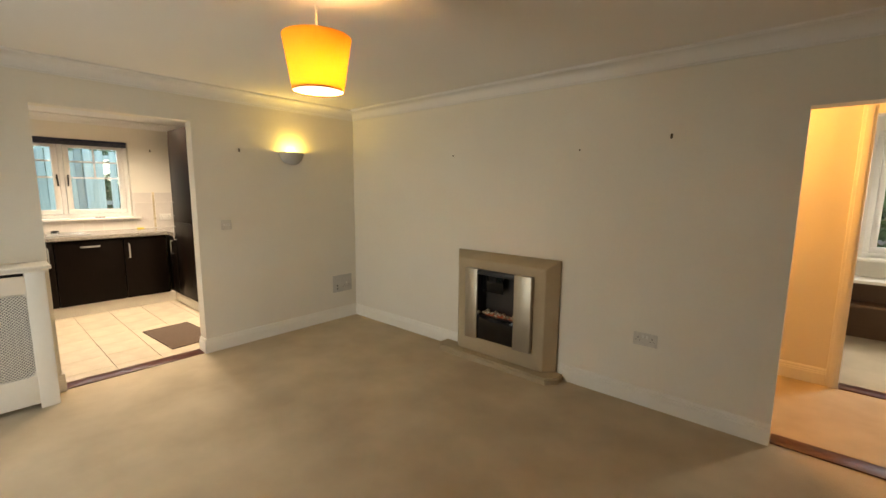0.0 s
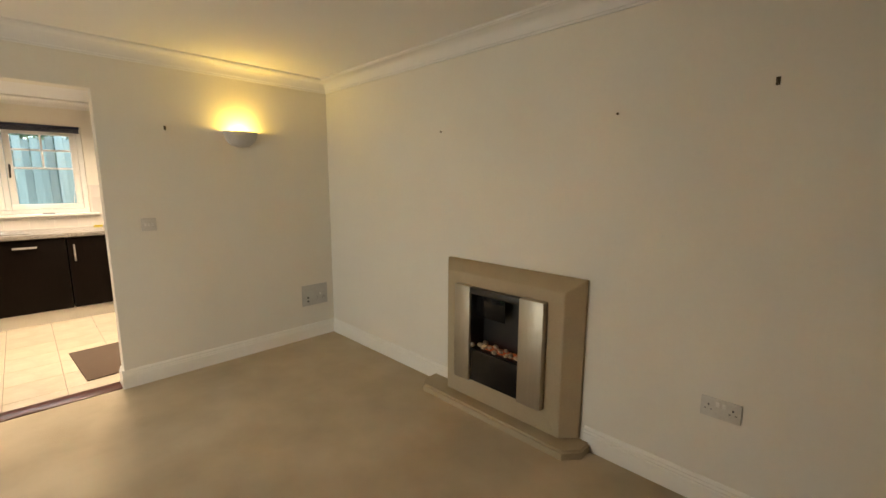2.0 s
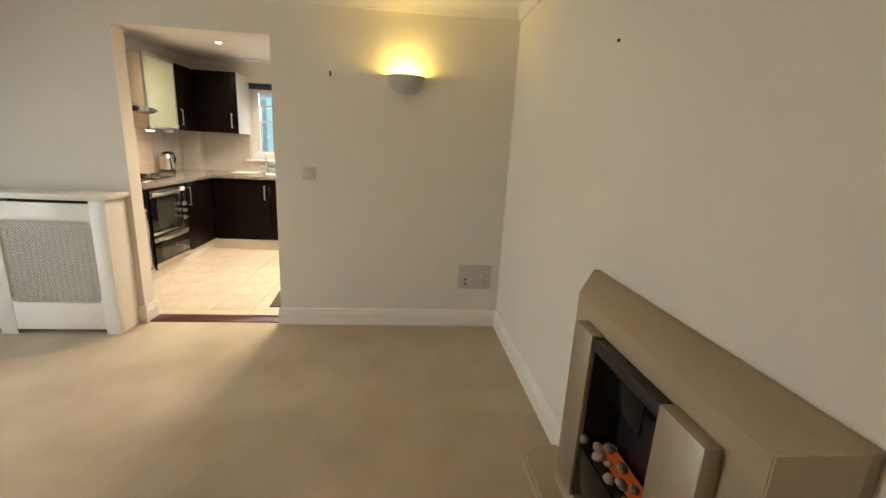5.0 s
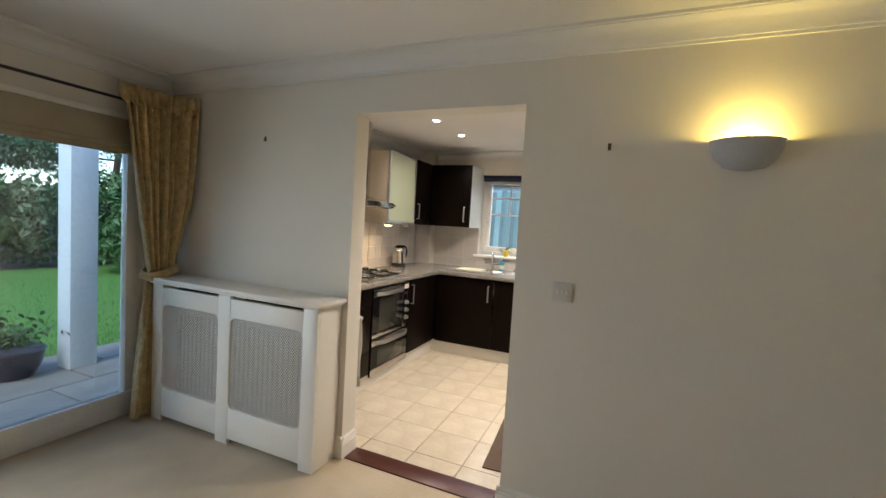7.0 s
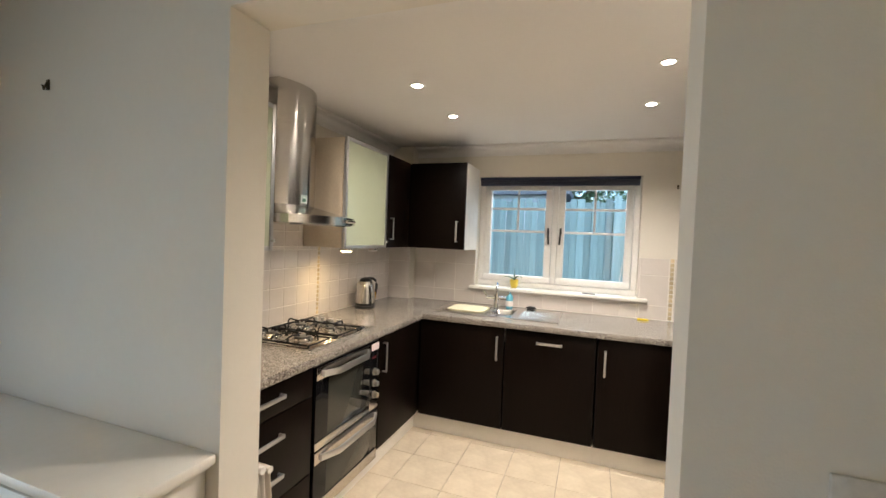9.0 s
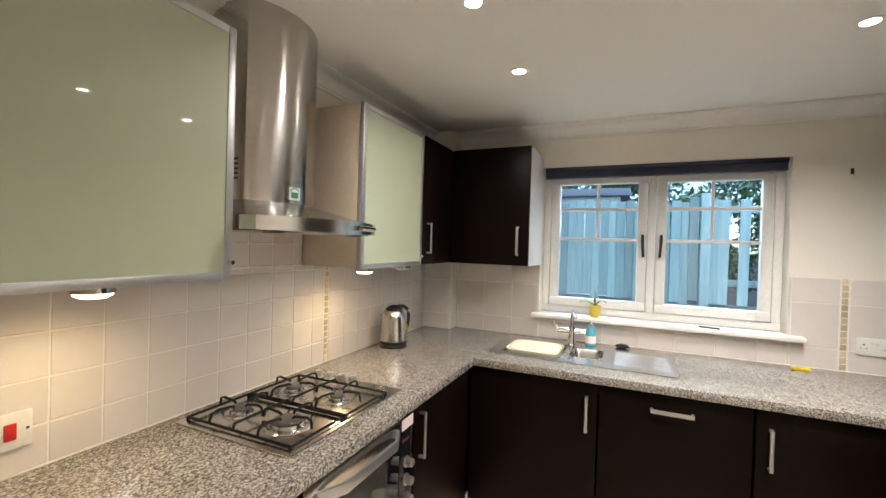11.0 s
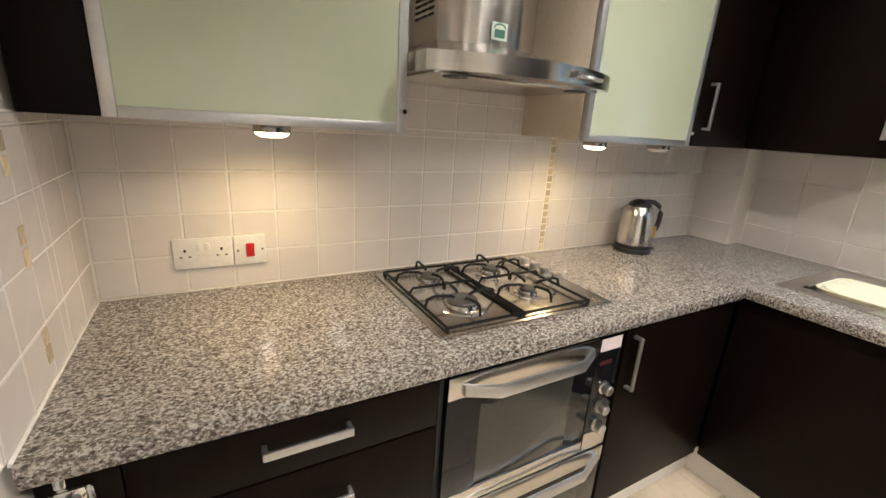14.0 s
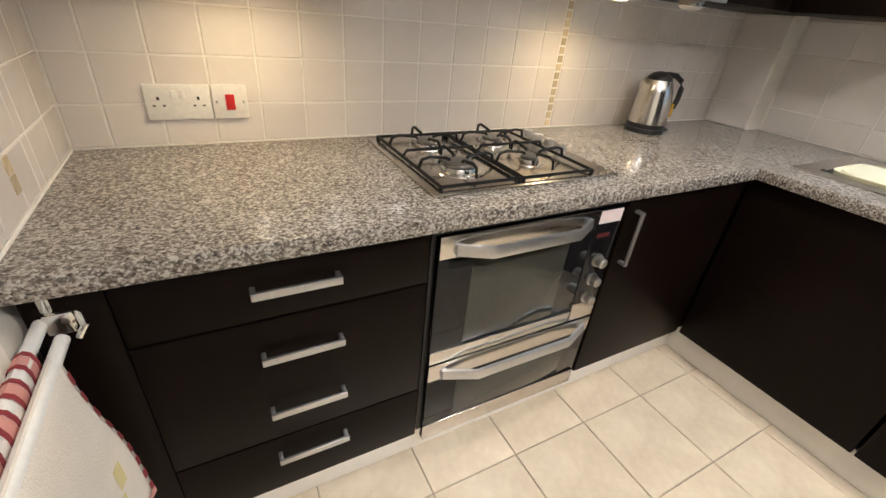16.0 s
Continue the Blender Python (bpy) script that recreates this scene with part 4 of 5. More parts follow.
for v in bm.verts:
    v.co *= 1 + 0.3 * noise.noise(v.co * 2.2)
    v.co = Vector((-6.985 + v.co.x * 0.022, 1.405 + v.co.y * 0.04, 0.926 + v.co.z * 0.013))
solid("scouring_pad", bm, BLACK, (-6.985, 1.405, 0.913), "dark scouring pad on the worktop", "scourer")
solid("sponge", box(B(), -7.0, -6.965, 2.21, 2.29, 0.911, 0.924, 0.005), SPONGE, (-6.98, 2.25, 0.911), "small yellow sponge cloth on the worktop", "sponge")
plant = thing("potted_orchid", (-7.09, 1.235, 1.07), "small orchid plant in a yellow pot on the sill", "plant")
part("pot", lathe(B(), [(0.0, 0.0), (0.024, 0.0), (0.034, 0.03), (0.038, 0.07), (0.034, 0.074), (0.03, 0.05), (0.0, 0.05)], -7.09, 1.235, 1.07, 20), YELLOWPOT, plant, "yellow glazed pot")
for ang, ln_, lift in ((200, 0.10, 0.025), (20, 0.07, 0.04), (280, 0.08, 0.02), (120, 0.05, 0.05)):
    bm = B()
    a = radians(ang)
    prev = None
    for k in range(7):
        f = k / 6
        w = 0.018 * math.sin(math.pi * (0.12 + 0.86 * f))
        cxx, cyy, czz = -7.09 + f * ln_ * math.cos(a) * 0.5, 1.235 + f * ln_ * math.sin(a + 1.2), 1.14 + lift * math.sin(f * 2.4)
        nx, ny = -math.sin(a + 1.2), math.cos(a) * 0.5
        row = [bm.verts.new((cxx + nx * w, cyy + ny * w, czz)), bm.verts.new((cxx, cyy, czz - 0.004)), bm.verts.new((cxx - nx * w, cyy - ny * w, czz))]
        if prev:
            bm.faces.new((prev[0], prev[1], row[1], row[0]))
            bm.faces.new((prev[1], prev[2], row[2], row[1]))
        prev = row
    part("leaf", bm, LEAF, plant)
part("stem", tube(B(), [(-7.09, 1.235, 1.12), (-7.085, 1.24, 1.2), (-7.08, 1.23, 1.24)], 0.002, 6), LEAF, plant)
solid("pen", tube(B(), [(-7.05, 1.80, 1.076), (-7.03, 1.90, 1.076)], 0.005), BLACK, (-7.04, 1.85, 1.071), "black pen lying on the window sill", "pen")
cord = B()
tube(cord, [(-7.085, 2.13, 1.97), (-7.08, 2.12, 1.6), (-7.075, 2.09, 1.3), (-7.06, 2.06, 1.08), (-7.04, 2.10, 1.076), (-7.05, 2.16, 1.076)], 0.0025, 6)
kb = thing("venetian_blind", (-7.09, 1.55, 1.97), "raised navy venetian blind stacked at the window head", "blind")
slab("headrail", NAVY, kb, -7.115, -7.070, 0.90, 2.195, 2.002, 2.028, 0.003)
for k in range(7):
    slab("slat", NAVY, kb, -7.118, -7.066, 0.905, 2.19, 1.958 + k * 0.0062, 1.9615 + k * 0.0062, 0)
part("cord", cord, PLASTIC, kb, "thin white pull cord")

# hob
hob = thing("gas_hob", (-5.42, 0.37, 0.911), "stainless steel gas hob with black cast-iron pan supports", "hob")
bm = box(B(), -5.728, -5.122, 0.134, 0.610, 0.9105, 0.918, 0.003)
part("hob_plate", bm, STEELPLATE, hob, "brushed stainless plate")
BURNER = mat("burner_enamel", (0.09, 0.085, 0.08), 0.35, 0.5, scale=30)
burners = ((-5.27, 0.46, 0.052), (-5.27, 0.255, 0.036), (-5.51, 0.255, 0.036), (-5.51, 0.46, 0.030))
for x, y, r in burners:
    b = part("burner", lathe(B(), [(r * 1.5, 0.0), (r * 1.45, 0.003), (r * 1.05, 0.004), (r, 0.012), (r * 0.98, 0.014), (0.0, 0.014)], x, y, 0.918, 24), STEEL, hob, "steel burner ring")
    part("burner_cap", lathe(B(), [(r * 0.86, 0.014), (r * 0.88, 0.018), (r * 0.80, 0.022), (0.0, 0.023)], x, y, 0.918, 24), BURNER, b, "dark grey enamel burner cap")
for x0, x1 in ((-5.382, -5.150), (-5.640, -5.394)):
    g = part("pan_support", tube(B(), [(x0, 0.158, 0.928), (x1, 0.158, 0.928), (x1, 0.588, 0.928), (x0, 0.588, 0.928), (x0, 0.158, 0.928)], 0.0048, 8), IRON, hob, "black cast-iron grate")
    xm = (x0 + x1) / 2
    for yc in (0.255, 0.46):
        for dx, dy in ((1, 0), (-1, 0), (0, 1), (0, -1)):
            ex, ey = (x1 if dx > 0 else x0 if dx < 0 else xm), (yc + dy * 0.1)
            pts = [(ex, ey, 0.928), (ex - dx * 0.008, ey - dy * 0.006, 0.952), (ex - dx * 0.03, ey - dy * 0.02, 0.958), (xm + dx * 0.035, yc + dy * 0.03, 0.952), (xm + dx * 0.026, yc + dy * 0.024, 0.946)]
            part("finger", tube(B(), pts, 0.0046, 6), IRON, g)
    part("cross_bar", tube(B(), [(x0, 0.3575, 0.928), (x0 + 0.01, 0.3575, 0.945), (x1 - 0.01, 0.3575, 0.945), (x1, 0.3575, 0.928)], 0.0045, 8), IRON, g)
    for fx, fy in ((x0, 0.158), (x1, 0.158), (x0, 0.588), (x1, 0.588)):
        part("foot", lathe(B(), [(0.006, 0.0), (0.006, 0.012)], fx, fy, 0.917, 8), IRON, g)
for k in range(4):
    x, y = -5.688 , 0.225 + 0.058 * k
    kn = part("knob", lathe(B(), [(0.019, 0.0), (0.019, 0.004), (0.0165, 0.006), (0.0155, 0.026), (0.014, 0.028), (0.0, 0.028)], x, y, 0.918, 18), KNOB, hob, "steel control knob")
    part("pointer", box(B(), x - 0.0015, x + 0.0015, y, y + 0.011, 0.9455, 0.9468), BLACK, kn)

# double oven
ov = thing("double_oven", (-5.425, 0.4, 0.1), "built-under double oven in steel and black glass", "oven")
slab("body", BLACK, ov, -5.745, -5.108, 0.10, 0.640, 0.13, 0.868)
slab("vent_strip", BLACK, ov, -5.742, -5.112, 0.640, 0.655, 0.838, 0.866, 0.001)
OX0, OX1, CX = -5.735, -5.118, -5.628


def oven_door(z0, z1, band, foot, x0):
    d = slab("oven_door", BLACKGLASS, ov, x0, OX1, 0.642, 0.664, z0, z1, 0.002, "black glass oven door")
    slab("steel_band", STEELPLATE, d, x0, OX1, 0.650, 0.668, z1 - band, z1, 0.002, "brushed steel top band")
    slab("steel_band", STEELPLATE, d, x0, OX1, 0.650, 0.667, z0, z0 + foot, 0.002, "brushed steel foot band")
    slab("door_window", OVENGLASS, d, x0 + 0.085, OX1 - 0.100, 0.660, 0.6655, z0 + foot + 0.012, z1 - band - 0.012, 0.001, "dim oven window")
    zc = z1 - band * 0.55
    bm = B()
    xa, xb = OX1 - 0.04, x0 + 0.03
    rows = []
    for f in (0.0, 0.06, 0.12, 0.18, 0.3, 0.5, 0.7, 0.82, 0.88, 0.94, 1.0):
        e = min(f, 1 - f)
        off = 0.012 + 0.040 * min(1, e / 0.18)
        x = xa + (xb - xa) * f
        rows.append([bm.verts.new((x, 0.664 + off + dy, zc + dz)) for dy, dz in ((-0.008, -0.016), (0.004, -0.016), (0.006, 0.0), (0.002, 0.014), (-0.008, 0.014))])
    for a, b in zip(rows, rows[1:]):
        for i in range(5):
            bm.faces.new((a[i], a[(i + 1) % 5], b[(i + 1) % 5], b[i]))
    bm.faces.new(rows[0][::-1])
    bm.faces.new(rows[-1])
    for x in (xa - 0.006, xb + 0.006):
        box(bm, x - 0.008, x + 0.008, 0.664, 0.674, zc - 0.014, zc + 0.012)
    part("door_handle", bm, ALU, d, "bowed satin steel handle")


oven_door(0.432, 0.838, 0.062, 0.042, CX)
oven_door(0.108, 0.424, 0.060, 0.062, OX0)
pan = slab("control_panel", BLACKGLASS, ov, OX0, CX - 0.004, 0.642, 0.664, 0.432, 0.838, 0.002, "black glass control panel")
slab("panel_foot", STEELPLATE, pan, OX0, CX - 0.004, 0.650, 0.667, 0.432, 0.50, 0.002)
slab("price_label", PINKLABEL, pan, OX0 + 0.006, CX - 0.012, 0.664, 0.6655, 0.790, 0.832, 0, "pale paper label")
slab("display", glow("display_red", (0.06, 0.004, 0.006), 0.02), pan, OX0 + 0.035, CX - 0.02, 0.664, 0.6648, 0.742, 0.756, 0, "dim red clock display")
for z in (0.66, 0.59, 0.52):
    bm = lathe(B(), [(0.022, 0.0), (0.022, 0.006), (0.017, 0.008), (0.016, 0.028), (0.013, 0.031), (0.0, 0.031)], 0, 0, 0, 20)
    bm.transform(pose(-5.682, 0.664, z, -90, 0, 0))
    part("knob", bm, KNOB, pan, "steel oven knob")


# wall units
def glass_unit(x0, x1, label):
    t = thing("glass_wall_unit", ((x0 + x1) / 2, 0.24, 1.39), label, "wall cabinet", "glass fronted wall units")
    slab("body", CREAM, t, x0 + 0.001, x1 - 0.001, 0.082, 0.374, 1.392, 2.09, 0.001, "cream carcass")
    d = slab("door", ALU, t, x0, x0 + 0.024, 0.377, 0.397, 1.387, 2.093, 0.002, "aluminium framed door")
    slab("door_frame", ALU, d, x1 - 0.024, x1, 0.377, 0.397, 1.387, 2.093, 0.002)
    slab("door_frame", ALU, d, x0 + 0.024, x1 - 0.024, 0.377, 0.397, 1.387, 1.409, 0.002)
    slab("door_frame", ALU, d, x0 + 0.024, x1 - 0.024, 0.377, 0.397, 2.071, 2.093, 0.002)
    slab("glass_panel", GREENGLASS, d, x0 + 0.022, x1 - 0.022, 0.384, 0.394, 1.407, 2.073, 0, "pale green frosted glass")
    part("door_knob", tube(B(), [(x0 + 0.012, 0.397, 1.435), (x0 + 0.012, 0.416, 1.435)], 0.006, 12), CHROME, d, "small chrome knob")
    return t


glass_unit(-5.103, -4.503, "wall unit with pale green frosted glass door beside the hood")
glass_unit(-6.285, -5.722, "wall unit with a green glass door between hood and corner")
solid("filler_panel", box(B(), -4.500, -4.384, 0.082, 0.385, 1.388, 2.093, 0.002), WENGE, (-4.44, 0.24, 1.388), "dark wenge filler beside the glass wall unit", "panel")
t = thing("corner_wall_unit", (-6.7, 0.4, 1.39), "dark wenge corner wall unit with two doors beside the window", "wall cabinet")
slab("body", WENGE, t, -6.958, -6.290, 0.082, 0.374, 1.392, 2.09)
slab("body", WENGE, t, -7.074, -6.705, 0.374, 0.868, 1.392, 2.09)
slab("end_panel", PLASTIC, t, -7.074, -6.700, 0.870, 0.888, 1.388, 2.093, 0.001, "white end panel")
d = slab("door", WENGE, t, -6.678, -6.289, 0.377, 0.397, 1.390, 2.092)
handle(d, "y", 0.397, -6.345, 1.535, 0.17, True, 1)
d = slab("door", WENGE, t, -6.702, -6.682, 0.400, 0.888, 1.390, 2.092)
handle(d, "x", -6.682, 0.825, 1.535, 0.17, True, 1)
for x, lit in ((-4.80, True), (-5.85, True), (-6.20, False)):
    t = thing("under_cabinet_light", (x, 0.30, 1.37), "round lit steel light under the wall unit" if lit else "round unlit steel light under the wall unit", "light", "under cabinet lights")
    part("ring", lathe(B(), [(0.0, 0.022), (0.040, 0.022), (0.042, 0.006), (0.038, 0.004)], x, 0.33, 1.366, 24), STEEL, t)
    part("lens", lathe(B(), [(0.0, -0.008), (0.026, -0.006), (0.036, 0.0), (0.038, 0.005)], x, 0.33, 1.366, 24), PUCKGLOW if lit else PLASTIC, t)

# cooker hood
hd = thing("cooker_hood", (-5.41, 0.3, 1.53), "stainless steel chimney cooker hood over the hob", "cooker hood")
HX = -5.411
outl = [(HX + 0.298, 0.083), (HX + 0.298, 0.44)] + [(HX + 0.298 - 0.596 * k / 14, 0.475 + 0.085 * (1 - (2 * k / 14 - 1) ** 2)) for k in range(15)] + [(HX - 0.298, 0.083)]
bm = prism(B(), outl, 1.530, 1.572)
part("canopy", bm, STEEL, hd, "curved steel canopy lip")
bm = B()
lo = [(HX + 0.29, 0.085)] + [(HX + 0.29 - 0.58 * k / 14, 0.46 + 0.085 * (1 - (2 * k / 14 - 1) ** 2)) for k in range(15)] + [(HX - 0.29, 0.085)]
hi = [(HX + 0.17, 0.085)] + [(HX + 0.17 - 0.34 * k / 14, 0.275 + 0.055 * (1 - (2 * k / 14 - 1) ** 2)) for k in range(15)] + [(HX - 0.17, 0.085)]
ra, rb = [bm.verts.new((x, y, 1.573)) for x, y in lo], [bm.verts.new((x, y, 1.632)) for x, y in hi]
for i in range(len(ra)):
    bm.faces.new((ra[i], ra[(i + 1) % len(ra)], rb[(i + 1) % len(ra)], rb[i]))
bm.faces.new(rb)
part("transition", bm, STEEL, hd)
part("chimney", prism(B(), [(HX + (x - HX) * 0.985, y - 0.002) for x, y in hi], 1.630, 1.98), HOODSTEEL, hd, "rounded steel flue")
part("upper_chimney", prism(B(), [(HX + (x - HX) * 0.965, y - 0.005) for x, y in hi], 1.98, 2.298), HOODSTEEL, hd, "telescopic upper flue")
for r in range(5):
    for c in range(3):
        y = 0.14 + c * 0.042
        slab("vent_slot", BLACK, hd, HX + 0.1655, HX + 0.1695, y - 0.016, y + 0.016, 1.70 + r * 0.016, 1.706 + r * 0.016, 0)
slab("underside", STEELPLATE, hd, HX - 0.27, HX + 0.27, 0.12, 0.46, 1.526, 1.531, 0.001)
for sx in (-1, 1):
    part("hood_lamp", lathe(B(), [(0.0, 0.0), (0.03, 0.0), (0.034, 0.004)], HX + sx * 0.2, 0.44, 1.5225, 20), BLACK, hd)
bm = tube(B(), [(HX - 0.07, 0.568, 1.551), (HX - 0.12, 0.561, 1.551), (HX - 0.19, 0.540, 1.551)], 0.009, 8)
part("control_bar", bm, CHROME, hd, "control bar")
tg = thing("phone_shaped_tag", (HX - 0.02, 0.334, 1.655), "small white and green telephone-shaped tag on the hood", "sticker")
slab("backing", TAG, tg, HX - 0.020, HX + 0.032, 0.3295, 0.3335, 1.645, 1.690, 0.0015)
slab("picture", TAGGREEN, tg, HX - 0.011, HX + 0.023, 0.3335, 0.3345, 1.651, 1.672, 0, "green telephone body")
part("receiver", tube(B(), [(HX - 0.014, 0.334, 1.675), (HX - 0.008, 0.334, 1.683), (HX + 0.006, 0.334, 1.686), (HX + 0.020, 0.334, 1.683), (HX + 0.026, 0.334, 1.675)], 0.002, 6), TAGGREEN, tg)

# kettle
kt = thing("kettle", (-6.375, 0.20, 0.911), "brushed steel jug kettle with black handle on its base", "kettle")
KX, KY = -6.335, 0.205
part("power_base", lathe(B(), [(0.0, 0.0), (0.078, 0.0), (0.080, 0.008), (0.076, 0.018), (0.0, 0.018)], KX, KY, 0.911, 28), BLACK, kt, "black power base")
part("foot_band", lathe(B(), [(0.077, 0.020), (0.078, 0.040)], KX, KY, 0.911, 28), BLACK, kt)
bm = lathe(B(), [(0.079, 0.038), (0.0785, 0.05), (0.073, 0.11), (0.066, 0.16), (0.058, 0.19), (0.048, 0.208), (0.0, 0.212)], KX, KY, 0.911, 40)
for v in bm.verts:
    a = math.atan2(v.co.y - KY, v.co.x - KX)
    pull = max(0.0, 1 - abs(a + 0.55) / 0.5) * max(0.0, 1 - abs(v.co.z - 0.911 - 0.192) / 0.035)
    v.co.x += 0.028 * pull * math.cos(-0.55)
    v.co.y += 0.028 * pull * math.sin(-0.55)
part("body", bm, STEEL, kt, "tapered brushed steel body with a pinched spout")
part("lid", lathe(B(), [(0.050, 0.207), (0.047, 0.216), (0.034, 0.228), (0.016, 0.236), (0.0, 0.238)], KX, KY, 0.911, 28), BLACK, kt, "black domed lid")
part("handle", tube(B(), [(KX - 0.020, KY + 0.01, 1.138), (KX - 0.060, KY + 0.027, 1.136), (KX - 0.085, KY + 0.038, 1.118), (KX - 0.095, KY + 0.043, 1.09), (KX - 0.094, KY + 0.043, 1.05), (KX - 0.085, KY + 0.040, 1.01)], 0.011, 8), BLACK, kt, "black curved handle")
part("water_window", box(B(), KX - 0.080, KX - 0.068, KY + 0.02, KY + 0.05, 0.975, 1.03, 0.004), mat("amber_window", (0.5, 0.3, 0.05), 0.2), kt, "amber water gauge")
part("flex", tube(B(), [(KX - 0.07, KY, 0.917), (KX - 0.13, KY + 0.02, 0.915), (KX - 0.16, KY - 0.03, 0.915), (KX - 0.14, KY - 0.09, 0.915)], 0.004, 6), BLACK, kt, "black flex")

plate("wall_socket", "y", 0.081, -4.632, 1.023, 0.148, 0.088, "white double socket on the tiled wall", "socket", (("rocker", 0.010, 0.02), ("rocker", -0.010, 0.02), ("holes", 0.045, 0), ("holes", -0.045, 0)), 1)
plate("cooker_switch", "y", 0.081, -4.752, 1.023, 0.086, 0.088, "white cooker switch with a red rocker", "switch", (("red", 0.0, 0.0), ("screw", 0.033, 0), ("screw", -0.033, 0)), 1)
plate("wall_socket", "x", -7.069, 2.565, 1.05, 0.146, 0.088, "white double socket beside the dark corner block", "socket", (("rocker", 0.010, 0.02), ("rocker", -0.010, 0.02), ("holes", 0.045, 0), ("holes", -0.045, 0)), 1)

# spots
for sx, sy in ((-6.138, 0.943), (-5.555, 0.934), (-6.145, 2.146), (-5.55, 2.146), (-4.98, 2.18)):
    t = thing("ceiling_spot", (sx, sy, 2.299), "lit recessed ceiling spotlight with white rim", "spotlight", "kitchen ceiling spots")
    part("rim", lathe(B(), [(0.044, 0.0), (0.042, -0.004), (0.028, -0.003), (0.025, 0.0)], sx, sy, 2.2995, 24), PLASTIC, t)
    part("lens", lathe(B(), [(0.0, -0.002), (0.026, -0.001)], sx, sy, 2.2995, 24), SPOTGLOW, t)

# towel rail and towels
tr = thing("towel_rail", (-4.44, 0.7, 0.8), "white two-armed swing towel rail under the worktop", "towel rail")
part("bracket", lathe(B(), [(0.0, 0.0), (0.015, 0.0), (0.017, 0.006), (0.017, 0.05), (0.0, 0.052)], -4.415, 0.640, 0.816, 16), CHROME, tr, "chrome pivot bracket")
part("swivel", box(B(), -4.448, -4.405, 0.640, 0.662, 0.775, 0.818, 0.006), CHROME, tr, "chrome swivel block")
part("clamp", tube(B(), [(-4.448, 0.650, 0.812), (-4.456, 0.664, 0.79), (-4.446, 0.672, 0.772)], 0.006, 8), CHROME, tr)
part("arm", tube(B(), [(-4.401, 0.655, 0.800), (-4.400, 1.02, 0.800)], 0.0105, 12), PLASTIC, tr, "white plastic sleeved arm")
part("arm", tube(B(), [(-4.431, 0.690, 0.788), (-4.429, 1.02, 0.788)], 0.0105, 12), PLASTIC, tr, "white plastic sleeved arm")


def towel(x, y0, y1, ztop, zl, zr, label):
    """Cloth hung over an arm, its weave striped where red_spans say."""
    t = thing("tea_towel", (x, (y0 + y1) / 2, zl), label, "tea towel", "tea towels")
    prof = [(-0.024, zl)] + [(-0.024 + 0.004 * k, zl + (ztop - zl) * (k + 1) / 4) for k in range(3)]
    prof += [(-0.012 + 0.0, ztop - 0.006), (-0.008, ztop + 0.007), (0.0, ztop + 0.013), (0.008, ztop + 0.007), (0.012, ztop - 0.006)]
    prof += [(0.014 + 0.004 * k, ztop - (ztop - zr) * (k + 1) / 4) for k in range(4)]
    prof = [(dx * 0.62 if abs(dx) > 0.013 else dx, z) for dx, z in prof]
    n = 30

    def strip(a, b, off):
        bm = B()
        rows = []
        for i in range(a, b + 1):
            f = i / n
            y = y0 + (y1 - y0) * f
            rows.append([bm.verts.new((x + dx + (off if dx > 0 else -off) + 0.007 * math.sin(f * 11 + z * 9) * min(1, (ztop + 0.013 - z) * 8), y + (ztop - z) * 0.10 * (f - 0.3), z + (off if abs(dx) < 0.01 else 0))) for dx, z in prof])
        for p, q in zip(rows, rows[1:]):
            for k in range(len(p) - 1):
                bm.faces.new((p[k], p[k + 1], q[k + 1], q[k]))
        return bm

    c = part("cloth", strip(0, n, 0.0), TOWEL, t)
    sm = c.modifiers.new("thick", "SOLIDIFY")
    sm.thickness = 0.002
    for i in range(0, n, 3):
        part("stripe", strip(i, i + 1, 0.0016), TOWELRED, t, "woven dark red stripe")
        if i % 2 == 0:
            part("stripe", strip(i + 1, i + 3, 0.0012), TOWELPINK, t, "woven pink band")


towel(-4.400, 0.735, 1.01, 0.80, 0.42, 0.50, "white tea towel with red checks on the rail")
t2 = thing("tea_towel", (-4.43, 0.88, 0.34), "cream tea towel with a dashed dark red border", "tea towel", "tea towels")


def drop(f, g, s):
    """A point of the hanging cloth: f along the arm, g down the flap, s its side."""
    near = (1 - f) ** 1.5
    x = -4.430 + s * (0.0115 + 0.012 * g) - (0.006 * g * g + 0.010 * g * math.sin(f * 9 + 3 * g)) * (1 if s < 0 else 0.15)
    y = 0.752 + 0.26 * f - (0.070 if s < 0 else 0.095) * g * near + 0.006 * math.sin(8 * g + f * 5)
    return x, y, 0.795 - (0.45 if s < 0 else 0.42) * g + 0.02 * math.sin(f * 6) * g


bm = B()
GS = [1 - k / 12 for k in range(12)] + [0.02]
rows = []
for i in range(31):
    f = i / 30
    back = [drop(f, g, 1) for g in GS]
    front = [drop(f, g, -1) for g in GS]
    x, y, z = drop(f, 0, 0)
    rows.append([bm.verts.new(p) for p in back + [(x, y, z + 0.006)] + front[::-1]])
for p, q in zip(rows, rows[1:]):
    for k in range(len(p) - 1):
        bm.faces.new((p[k], p[k + 1], q[k + 1], q[k]))
c = part("cloth", bm, mat("cream_towel", (0.80, 0.73, 0.64), 0.95, scale=10, fine=300, bump=0.5), t2)
c.modifiers.new("thick", "SOLIDIFY").thickness = 0.002


